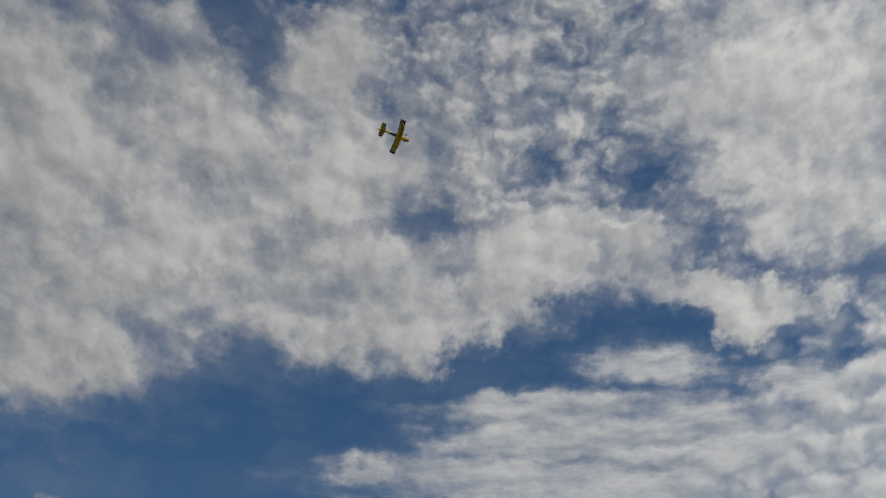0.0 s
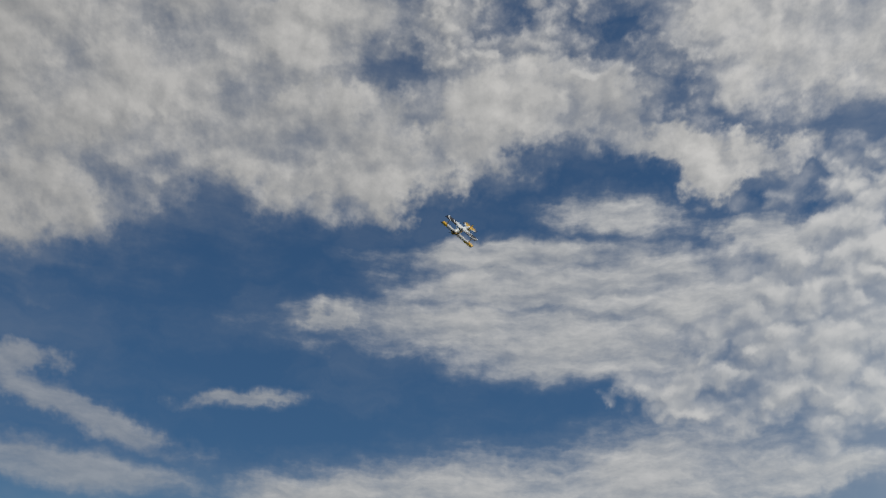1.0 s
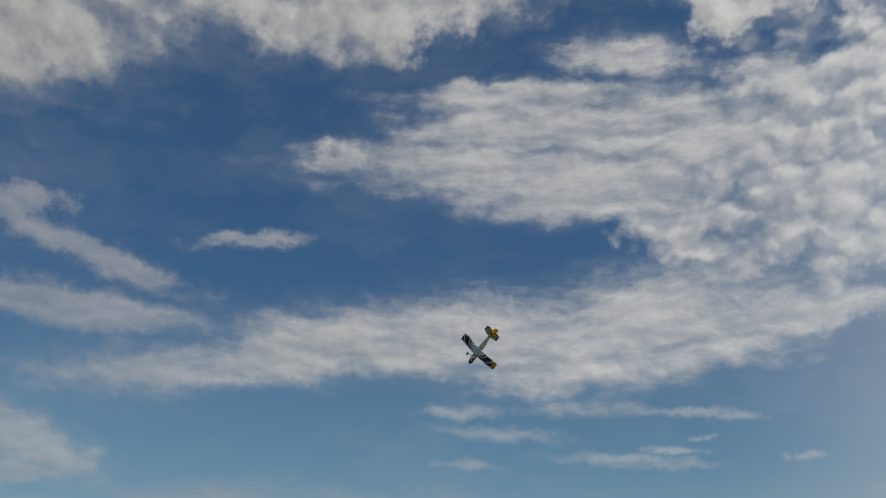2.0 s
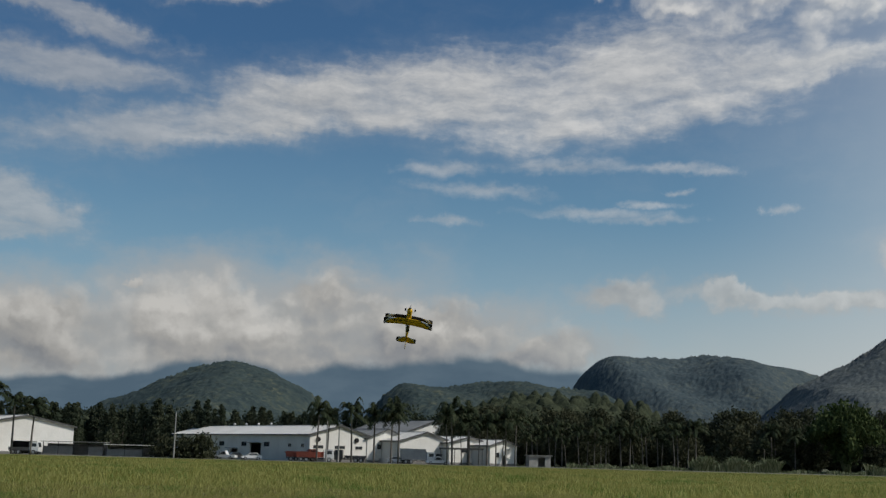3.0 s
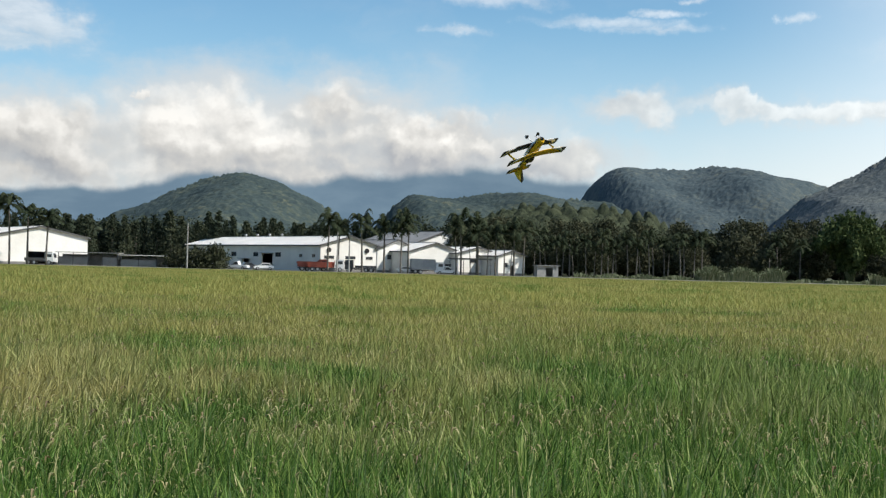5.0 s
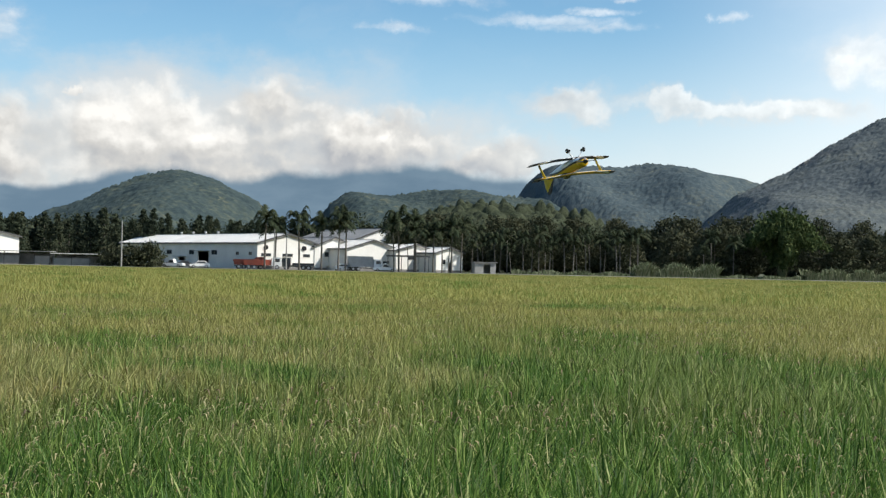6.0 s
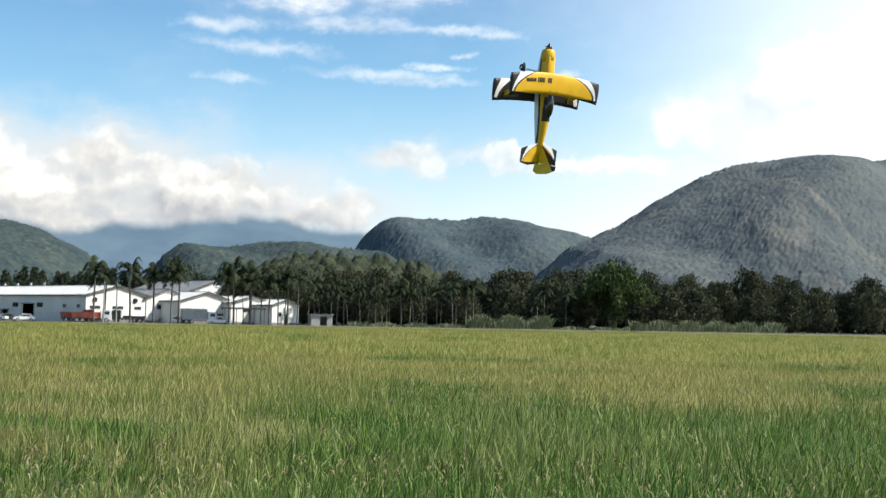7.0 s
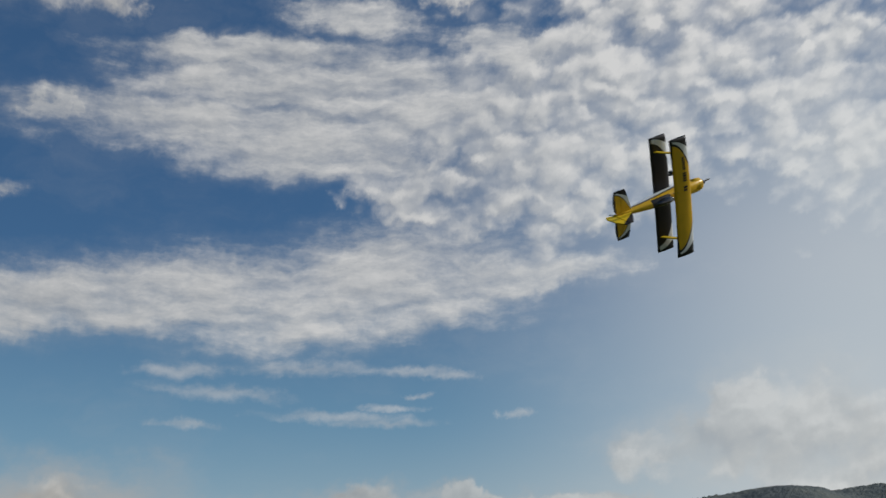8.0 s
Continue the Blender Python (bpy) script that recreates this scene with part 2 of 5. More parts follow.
    bank_col = n.scaled(n.pick(lit, [(0.05, (0.37, 0.385, 0.41)), (0.5, (0.60, 0.59, 0.565)), (0.95, (0.92, 0.90, 0.855))]), n.ramp(az, -20.0, 34.0, 8.0, 11.6, smooth=False))

    blue = n.node("ShaderNodeMix", {0: 1.0, 6: sky.outputs[0], 7: (0.50, 0.80, 1.0, 1)}, data_type="RGBA", blend_type="MULTIPLY").outputs[2]
    blue = n.mix(n.ramp(el, 1.0, 18.0, 0.75, 0.0, smooth=False), blue, (3.8, 6.5, 7.9))
    col = n.mix(a_veil, blue, n.scaled(n.pick(wide, [(0.0, (0.62, 0.64, 0.66)), (1.0, (0.7, 0.7, 0.7))]), sunny))
    col = n.mix(a_ripple, col, ripple_col)
    col = n.mix(a_puffs, col, puff_col)
    col = n.mix(a_bands, col, band_col)
    col = n.mix(a_sheet, col, sheet_col)
    col = n.mix(a_streak, col, band_col)
    # milky air low down and towards the sun
    mist = n.math("MULTIPLY", n.ramp(el, 1.0, 12.0, 0.85, 0.0), n.ramp(az, -8.0, 30.0, 0.35, 1.0))
    col = n.mix(mist, col, (8.0, 7.8, 7.3))
    halo = n.math("MULTIPLY", n.ramp(n.math("ADD", bank_cover, n.math("MULTIPLY", bands, 0.3)), -0.75, 0.35), n.ramp(az, 20.0, -2.0, 0.3, 0.85))
    col = n.mix(halo, col, (5.5, 5.65, 5.7))
    glow = n.math("MULTIPLY", n.ramp(az, 12.0, 36.0, 0.0, 0.72), n.ramp(el, 32.0, 17.0, 0.0, 1.0))
    col = n.mix(glow, col, (8.6, 9.1, 9.3))
    col = n.mix(a_bank, col, bank_col)
    bg = n.node("ShaderNodeBackground", {"Color": col, "Strength": 0.1})
    n.node("ShaderNodeOutputWorld", {"Surface": bg.outputs[0]})
    world.cycles.sampling_method, world.cycles.sample_map_resolution = "MANUAL", 256


make_sky()

# ---- materials ----


def material(name, build, rough=0.7, metal=0.0, bump=None, translucent=0.0, spec=0.5, coat=0.0):
    """build(n) gives the colour socket or a plain colour; bump(n) gives (height, distance)."""
    m = bpy.data.materials.new(name)
    m.use_nodes = True
    n = Nodes(m.node_tree)
    col = build(n) if callable(build) else (*build, 1)
    p = n.node("ShaderNodeBsdfPrincipled", {"Base Color": col, "Roughness": rough, "Metallic": metal, "Specular IOR Level": spec, "Coat Weight": coat})
    if bump:
        h, dist = bump(n)
        b = n.node("ShaderNodeBump", {"Height": h, "Distance": dist, "Strength": 0.8})
        n.tree.links.new(b.outputs[0], p.inputs["Normal"])
    surf = p.outputs[0]
    if translucent:
        t = n.node("ShaderNodeBsdfTranslucent", {"Color": col})
        surf = n.node("ShaderNodeMixShader", {0: translucent, 1: surf, 2: t.outputs[0]}).outputs[0]
    n.node("ShaderNodeOutputMaterial", {"Surface": surf})
    return m


def spot(n):
    return n.node("ShaderNodeNewGeometry").outputs["Position"]


def local(n):
    return n.node("ShaderNodeTexCoord").outputs["Object"]


def island(n):
    return n.node("ShaderNodeNewGeometry").outputs["Random Per Island"]


def one(n):
    return n.node("ShaderNodeObjectInfo").outputs["Random"]


def worn(a, b, scale, fine=12.0):
    def build(n):
        v = local(n)
        f = n.math("ADD", n.math("MULTIPLY", n.noise(v, scale, 4.0), 0.65), n.math("MULTIPLY", n.noise(v, scale * fine, 3.0), 0.35))
        return n.mix(n.ramp(f, 0.32, 0.68), a, b)
    return build


def blade_colour(n):
    p = spot(n)
    patch = n.noise(p, 0.12, 4.0, 0.6)
    patch2 = n.noise(p, 0.6, 3.0, 0.6)
    x, y, z = n.node("ShaderNodeSeparateXYZ", {0: p}).outputs
    r = n.math("ADD", n.math("MULTIPLY", n.math("SUBTRACT", island(n), 0.5), n.ramp(y, 8.0, 55.0, 1.0, 0.3)), 0.5)
    green = n.pick(r, [(0.0, (0.028, 0.066, 0.012)), (0.3, (0.056, 0.126, 0.020)), (0.65, (0.122, 0.225, 0.036)), (0.9, (0.25, 0.335, 0.080)), (1.0, (0.48, 0.45, 0.22))])
    ripe = n.pick(r, [(0.0, (0.22, 0.23, 0.048)), (0.5, (0.325, 0.305, 0.090)), (0.85, (0.42, 0.38, 0.14)), (1.0, (0.50, 0.43, 0.19))])
    dry = n.pick(r, [(0.0, (0.25, 0.22, 0.066)), (0.5, (0.41, 0.365, 0.13)), (1.0, (0.55, 0.485, 0.23))])
    # the far rice stands riper and yellower, the near rice to the right greenest
    wander = n.math("MULTIPLY", n.math("SUBTRACT", n.noise(p, 0.09, 3.0, 0.6), 0.5), 30.0)
    f = n.math("ADD", n.math("MULTIPLY", n.math("SUBTRACT", patch, 0.5), 4.2), n.math("MULTIPLY", n.math("SUBTRACT", patch2, 0.5), 2.2))
    f = n.math("ADD", f, n.ramp(n.math("ADD", y, wander), 4.0, 40.0, -0.35, 0.85))
    f = n.math("ADD", f, n.math("MULTIPLY", n.ramp(n.math("ADD", x, n.math("MULTIPLY", n.math("SUBTRACT", patch, 0.5), 6.0)), 0.5, 6.0), n.ramp(y, 30.0, 10.0, 0.0, -0.6)))
    col = n.mix(n.ramp(f, 0.05, 0.95), green, ripe)
    # sere patches across the middle of the field
    belt = n.math("MULTIPLY", n.math("MULTIPLY", n.ramp(y, 8.5, 14.0), n.ramp(y, 48.0, 20.0)), n.ramp(x, 5.0, -1.0, 0.25, 1.0))
    sere = n.ramp(n.noise(n.vmath("MULTIPLY", p, (0.8, 0.5, 0)), 0.33, 5.0, 0.62), 0.42, 0.60)
    return n.mix(n.math("MULTIPLY", n.math("MULTIPLY", sere, belt), 0.88), col, dry)


M_BLADE = material("rice_blade", blade_colour, 0.55, translucent=0.32, spec=0.25)
M_WEED = material("weed_head", lambda n: n.pick(island(n), [(0.0, (0.13, 0.075, 0.05)), (1.0, (0.26, 0.17, 0.11))]), 0.8)
M_EAR = material("rice_ear", lambda n: n.pick(island(n), [(0.0, (0.30, 0.27, 0.11)), (0.6, (0.42, 0.37, 0.18)), (1.0, (0.20, 0.12, 0.06))]), 0.7, translucent=0.2)


def ground_colour(n):
    p = spot(n)
    y = n.node("ShaderNodeSeparateXYZ", {0: p}).outputs[1]
    a = n.mix(n.ramp(n.noise(p, 0.3, 5.0), 0.3, 0.7), (0.035, 0.05, 0.012), (0.085, 0.095, 0.026))
    far = n.mix(n.ramp(n.noise(p, 0.05, 6.0, 0.65), 0.35, 0.65), (0.055, 0.075, 0.025), (0.09, 0.085, 0.045))
    a = n.mix(n.ramp(y, 18.0, 50.0), a, n.mix(n.ramp(n.noise(p, 0.25, 5.0), 0.3, 0.7), (0.15, 0.165, 0.03), (0.24, 0.23, 0.055)))
    return n.mix(n.ramp(y, 246.0, 250.0), a, far)


M_GROUND = material("field_soil", ground_colour, 0.95, bump=lambda n: (n.noise(spot(n), 1.5, 5.0), 0.15))
M_ROAD = material("gravel_road", worn((0.16, 0.145, 0.125), (0.24, 0.22, 0.19), 0.3), 0.95, bump=lambda n: (n.noise(local(n), 3.0, 4.0), 0.05))


def forest(dark, mid, pale, bare):
    def col(n):
        p = spot(n)
        f = n.math("ADD", n.math("MULTIPLY", n.noise(p, 0.24, 3.0, 0.6), 0.4), n.math("MULTIPLY", n.noise(p, 0.02, 5.0, 0.6), 0.45))
        tone = n.node("ShaderNodeTexVoronoi", {"Vector": n.vmath("MULTIPLY", p, (1, 1, 0.6)), "Scale": 0.27}).outputs["Color"]
        f = n.math("ADD", f, n.math("MULTIPLY", n.dot(tone, (1, 0, 0)), 0.15))
        return n.pick(n.ramp(f, 0.34, 0.66, smooth=False), [(0.0, dark), (0.5, mid), (0.85, pale), (1.0, bare)])
    return col


# haze is painted into this wood's pale grey-blue tones; the gullies are tan
def hazed_pale_colour(n):
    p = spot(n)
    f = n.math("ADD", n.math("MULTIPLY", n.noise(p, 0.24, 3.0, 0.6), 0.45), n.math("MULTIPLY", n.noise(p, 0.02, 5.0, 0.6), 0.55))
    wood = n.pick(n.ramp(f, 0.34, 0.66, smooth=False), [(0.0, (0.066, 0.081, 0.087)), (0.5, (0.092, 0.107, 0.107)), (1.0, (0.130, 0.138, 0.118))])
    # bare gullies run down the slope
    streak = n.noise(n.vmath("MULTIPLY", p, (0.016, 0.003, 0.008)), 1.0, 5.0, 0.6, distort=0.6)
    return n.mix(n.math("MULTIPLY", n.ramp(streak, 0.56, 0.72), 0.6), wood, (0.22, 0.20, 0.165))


# dull blue-green tones carry the haze of distance in the forest colour
M_HAZED_FOREST = material("hazed_forest", forest((0.030, 0.046, 0.050), (0.048, 0.067, 0.066), (0.074, 0.090, 0.072), (0.112, 0.116, 0.082)), 0.9, spec=0.05, bump=lambda n: (n.noise(spot(n), 0.7, 5.0, 0.7), 0.4))
# hill_3: the same wood with more blue haze put into its colour
M_HAZED_STEEP = material("hazed_steep_forest", forest((0.046, 0.066, 0.076), (0.066, 0.088, 0.096), (0.088, 0.106, 0.102), (0.120, 0.130, 0.108)), 0.9, spec=0.05, bump=lambda n: (n.noise(spot(n), 0.7, 5.0, 0.7), 0.4))
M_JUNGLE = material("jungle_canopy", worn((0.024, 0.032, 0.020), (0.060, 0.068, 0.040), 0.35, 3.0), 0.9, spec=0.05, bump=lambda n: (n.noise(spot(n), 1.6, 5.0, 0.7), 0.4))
M_HAZED_PALE = material("hazed_pale_forest", hazed_pale_colour, 0.9, spec=0.15, bump=lambda n: (n.noise(spot(n), 0.7, 5.0, 0.7), 0.4))


def leaf_mat(name, dark, mid, pale):
    def col(n):
        f = n.math("ADD", n.math("MULTIPLY", island(n), 0.6), n.math("MULTIPLY", one(n), 0.4))
        return n.pick(f, [(0.1, dark), (0.5, mid), (0.95, pale)])
    return material(name, col, 0.8, translucent=0.18, spec=0.08)


M_LEAF = leaf_mat("broad_leaf", (0.034, 0.040, 0.024), (0.060, 0.066, 0.038), (0.100, 0.100, 0.058))
M_PINE = leaf_mat("pine_needle", (0.024, 0.034, 0.022), (0.046, 0.058, 0.036), (0.078, 0.088, 0.052))
M_PALM = leaf_mat("palm_frond", (0.018, 0.028, 0.016), (0.034, 0.046, 0.024), (0.075, 0.082, 0.045))
M_BAMBOO = leaf_mat("bamboo_leaf", (0.022, 0.040, 0.015), (0.048, 0.072, 0.026), (0.105, 0.13, 0.052))
M_CANE = leaf_mat("cane_leaf", (0.055, 0.075, 0.036), (0.105, 0.130, 0.066), (0.22, 0.235, 0.145))
M_CULM = material("bamboo_culm", worn((0.10, 0.12, 0.05), (0.19, 0.19, 0.09), 1.0), 0.6)
M_BARK = material("bark", worn((0.09, 0.075, 0.06), (0.2, 0.175, 0.145), 2.0), 0.9, bump=lambda n: (n.noise(local(n), 9.0, 4.0), 0.05))
M_PALMBARK = material("palm_trunk", worn((0.075, 0.066, 0.056), (0.17, 0.155, 0.135), 1.5), 0.9)
M_WALL = material("white_wall", worn((0.70, 0.68, 0.64), (0.83, 0.81, 0.77), 0.25), 0.85, spec=0.1, bump=lambda n: (n.noise(local(n), 6.0, 3.0), 0.02))
# a little darker and warmer than the white wall
M_CREAM = material("cream_wall", worn((0.66, 0.61, 0.54), (0.78, 0.73, 0.65), 0.3), 0.9, spec=0.08)
M_PLINTH = material("plinth", worn((0.16, 0.155, 0.15), (0.26, 0.25, 0.24), 0.5), 0.9)
M_BRICK = material("red_brick", worn((0.30, 0.13, 0.08), (0.42, 0.22, 0.14), 1.2), 0.9)
M_SHEET = material("roof_sheet", worn((0.72, 0.69, 0.63), (0.83, 0.80, 0.74), 0.2), 0.85, spec=0.08, bump=lambda n: (n.node("ShaderNodeTexWave", {"Vector": local(n), "Scale": 1.6}, bands_direction="Y").outputs[1], 0.05))
M_ROOFGREY = material("grey_roof", worn((0.17, 0.17, 0.165), (0.27, 0.265, 0.255), 0.25), 0.8)
M_DARK = material("dark_inside", (0.012, 0.012, 0.014), 0.9)
M_GLASS = material("window_glass", worn((0.025, 0.03, 0.035), (0.05, 0.055, 0.06), 0.6), 0.12)
M_TRIM = material("dark_trim", (0.07, 0.07, 0.07), 0.6)
M_STEEL = material("galvanised", worn((0.35, 0.35, 0.35), (0.48, 0.48, 0.47), 2.0), 0.4, metal=0.7)
M_CONC = material("concrete_pole", worn((0.26, 0.25, 0.24), (0.36, 0.35, 0.33), 1.0), 0.9)
M_CARW = material("white_paint", worn((0.74, 0.74, 0.73), (0.80, 0.80, 0.79), 1.0), 0.25, coat=0.6)
M_CARD = material("dark_paint", worn((0.03, 0.032, 0.036), (0.06, 0.06, 0.065), 1.0), 0.3, coat=0.5)
M_RED = material("red_dumper_paint", worn((0.30, 0.055, 0.03), (0.42, 0.10, 0.055), 0.8), 0.6)
M_TANK = material("grey_box", worn((0.30, 0.30, 0.30), (0.42, 0.42, 0.41), 0.5), 0.6)
M_TYRE = material("tyre", (0.02, 0.02, 0.02), 0.85)
M_LAMP = material("lamp_glass", (0.6, 0.58, 0.5), 0.15)

# ---- building helpers ----


def part(name, bm, mat, parent=None, label="", smooth=False):
    me = bpy.data.meshes.new(name)
    bm.to_mesh(me)
    bm.free()
    for m in mat if isinstance(mat, (list, tuple)) else [mat]:
        me.materials.append(m)
    if smooth:
        for p in me.polygons:
            p.use_smooth = True
    ob = new(name, me)
    ob.parent = parent
    return tagged(ob, label)


def thing(name, m, label, category, group="", kind=""):
    ob = new(name)
    ob.matrix_basis = m
    return tagged(ob, label, category, group, kind)


def box(bm, x0, x1, y0, y1, z0, z1, mat=0):
    v = [bm.verts.new((x, y, z)) for x in (x0, x1) for y in (y0, y1) for z in (z0, z1)]
    for f in ((0, 1, 3, 2), (4, 6, 7, 5), (0, 4, 5, 1), (2, 3, 7, 6), (0, 2, 6, 4), (1, 5, 7, 3)):
        bm.faces.new([v[i] for i in f]).material_index = mat
    return v


def boxes(*args):
    bm = bmesh.new()
    for a in args:
        box(bm, *a)
    return bm


def prism(bm, pts, y0, y1):
    """A plate whose outline lies in x and z."""
    a = [bm.verts.new((x, y0, z)) for x, z in pts]
    b = [bm.verts.new((x, y1, z)) for x, z in pts]
    bm.faces.new(a), bm.faces.new(b[::-1])
    for i in range(len(pts)):
        j = (i + 1) % len(pts)
        bm.faces.new((a[j], a[i], b[i], b[j]))
    return bm


def tube(bm, path, radii, sides=8, cap=True):
    rings = []
    for i, p in enumerate(path):
        p = Vector(p)
        d = Vector(path[min(i + 1, len(path) - 1)]) - Vector(path[max(i - 1, 0)])
        q = d.to_track_quat("Z", "Y")
        rings.append([bm.verts.new(p + q @ Vector((math.cos(a) * radii[i], math.sin(a) * radii[i], 0))) for a in [math.tau * k / sides for k in range(sides)]])
    for a, b in zip(rings, rings[1:]):
        for k in range(sides):
            bm.faces.new((a[k], a[(k + 1) % sides], b[(k + 1) % sides], b[k]))
    if cap:
        bm.faces.new(rings[0][::-1]), bm.faces.new(rings[-1])
    return bm


def lathe(bm, profile, sides, axis="X", at=(0, 0, 0)):
    """profile: (along the axis, radius)."""
    rings = []
    for u, r in profile:
        ring = []
        for k in range(sides):
            a = math.tau * k / sides
            c = (u, r * math.cos(a), r * math.sin(a))
            c = c if axis == "X" else (c[1], c[0], c[2]) if axis == "Y" else (c[1], c[2], c[0])
            ring.append(bm.verts.new(Vector(at) + Vector(c)))
        rings.append(ring)
    for a, b in zip(rings, rings[1:]):
        for k in range(sides):
            bm.faces.new((a[k], b[k], b[(k + 1) % sides], a[(k + 1) % sides]))
    bm.faces.new(rings[0]), bm.faces.new(rings[-1][::-1])
    bmesh.ops.recalc_face_normals(bm, faces=bm.faces)
    return bm


def big_mesh(name, co, faces, mat, corners):
    """A mesh from numpy arrays; faces all have the same number of corners."""
    me = bpy.data.meshes.new(name)
    me.vertices.add(len(co))
    me.vertices.foreach_set("co", co.astype(np.float32).ravel())
    me.loops.add(faces.size)
    me.loops.foreach_set("vertex_index", faces.astype(np.int32).ravel())
    me.polygons.add(len(faces))
    me.polygons.foreach_set("loop_start", np.arange(0, faces.size, corners, dtype=np.int32))
    me.polygons.foreach_set("loop_total", np.full(len(faces), corners, np.int32))
    me.materials.append(mat)
    me.update(calc_edges=True)
    return me

# ---- ground, hills and sky line ----


FIELD = -0.55  # the paddy lies lower than the yard and the road


def make_ground():
    xs = np.concatenate([np.linspace(-4600, -300, 8), np.linspace(-260, 320, 50), np.linspace(380, 4600, 8)])
    ys = np.concatenate([np.linspace(-4600, -60, 8), np.linspace(-40, 246, 40), [247.5, 249.2, 250.0, 262, 300, 500, 900, 1800, 3000, 4600]])
    gx, gy = np.meshgrid(xs, ys)
    gz = np.where(gy < 247, FIELD, np.where(gy < 249, FIELD * 0.5, 0.0))
    nx = len(xs)
    k = (np.arange(len(ys) - 1)[:, None] * nx + np.arange(nx - 1)[None]).ravel()
    me = big_mesh("ground", np.stack([gx, gy, gz], -1).reshape(-1, 3), np.stack([k, k + 1, k + nx + 1, k + nx], 1), M_GROUND, 4)
    tagged(new("ground", me), "flat brown and green farmland soil under the rice", "ground", kind="structure")
    bm = bmesh.new()
    xs = np.linspace(-260, 320, 60)
    rows = [[bm.verts.new((x, 250.5 + 0.8 * math.sin(x * 0.05) + dy, 0.03 if 0 < k < 3 else 0.0)) for x in xs] for k, dy in enumerate((-0.6, 0, 5.0, 5.6))]
    for a, b in zip(rows, rows[1:]):
        for i in range(len(xs) - 1):
            bm.faces.new((a[i], a[i + 1], b[i + 1], b[i]))
    tagged(part("road", bm, M_ROAD), "pale gravel farm road along the field edge", "road", kind="structure")


def ridge(points, x):
    """Height of a ridge at x: smooth between the given summits and saddles."""
    px, pz = [p[0] for p in points], [p[1] for p in points]
    x = np.asarray(x, float)
    i = np.clip(np.searchsorted(px, x) - 1, 0, len(px) - 2)
    m = np.gradient(np.array(pz, float), np.array(px, float))
    px, pz = np.array(px, float), np.array(pz, float)
    h = px[i + 1] - px[i]
    u = np.clip((x - px[i]) / h, 0, 1)
    return (2 * u**3 - 3 * u**2 + 1) * pz[i] + (u**3 - 2 * u**2 + u) * h * m[i] + (-2 * u**3 + 3 * u**2) * pz[i + 1] + (u**3 - u**2) * h * m[i + 1]


ICO = bmesh.new()
bmesh.ops.create_icosphere(ICO, subdivisions=1, radius=1)
ICO_CO = np.array([v.co[:] for v in ICO.verts])
ICO_F = np.array([[v.index for v in f.verts] for f in ICO.faces])
ICO.free()


def clumps(rng, centres, radii, squash=0.85):
    """Low crowns of many trees as one set of arrays."""
    k = len(ICO_CO)
    jitter = 1 + rng.uniform(-0.28, 0.28, (len(centres), k, 1))
    co = ICO_CO[None] * jitter * radii[:, None, None] * np.array([1, 1, squash]) + centres[:, None]
    f = ICO_F[None] + (np.arange(len(centres)) * k)[:, None, None]
    return co.reshape(-1, 3), f.reshape(-1, 3)


def value_noise(rng, x, y, cell):
    """Smooth random heights between -1 and 1 on a lattice of that spacing."""
    i0, j0 = np.floor(x / cell).astype(int), np.floor(y / cell).astype(int)
    u, v = x / cell - i0, y / cell - j0
    u, v = u * u * (3 - 2 * u), v * v * (3 - 2 * v)
    table = rng.uniform(-1, 1, (256, 256))
    at = lambda i, j: table[i % 256, j % 256]
    return (at(i0, j0) * (1 - u) + at(i0 + 1, j0) * u) * (1 - v) + (at(i0, j0 + 1) * (1 - u) + at(i0 + 1, j0 + 1) * u) * v


def crown_heights(rng, x, y, cell):
    """Round treetops side by side: one crown to each cell of a jittered lattice."""
    i0, j0 = np.floor(x / cell).astype(int), np.floor(y / cell).astype(int)
    jx, jy, tall = rng.uniform(0, 1, (3, 128, 128))
    best = np.full(x.shape, -9.0)
    for di in (-1, 0, 1):
        for dj in (-1, 0, 1):
            i, j = i0 + di, j0 + dj
            q = (i % 128, j % 128)
            d2 = (x / cell - i - jx[q]) ** 2 + (y / cell - j - jy[q]) ** 2
            best = np.maximum(best, 0.55 * tall[q] - 1.1 * d2)
    return best


def leaves(rng, centres, radius, per, size, flat=1.0, droop=0.0):
    """Leaf sprays: small bent quads round each clump centre."""
    k = len(centres) * per
    c = np.repeat(centres, per, 0) + rng.normal(0, 1, (k, 3)) * np.repeat(radius, per)[:, None] * np.array([0.55, 0.55, 0.5 * flat])
    a = rng.normal(0, 1, (k, 3))
    a[:, 2] -= droop
    a /= np.linalg.norm(a, axis=1)[:, None]
    b = np.cross(a, rng.normal(0, 1, (k, 3)))
    b /= np.linalg.norm(b, axis=1)[:, None]
    s = size * rng.uniform(0.6, 1.4, (k, 1))
    up = np.cross(a, b) * s * 0.25
    co = np.stack([c - a * s, c + b * s * 0.45 + up, c + a * s, c - b * s * 0.45 + up], 1).reshape(-1, 3)
    i = np.arange(k)[:, None] * 4
    return co, np.concatenate([i + np.array([[0, 1, 2]]), i + np.array([[0, 2, 3]])], 0)


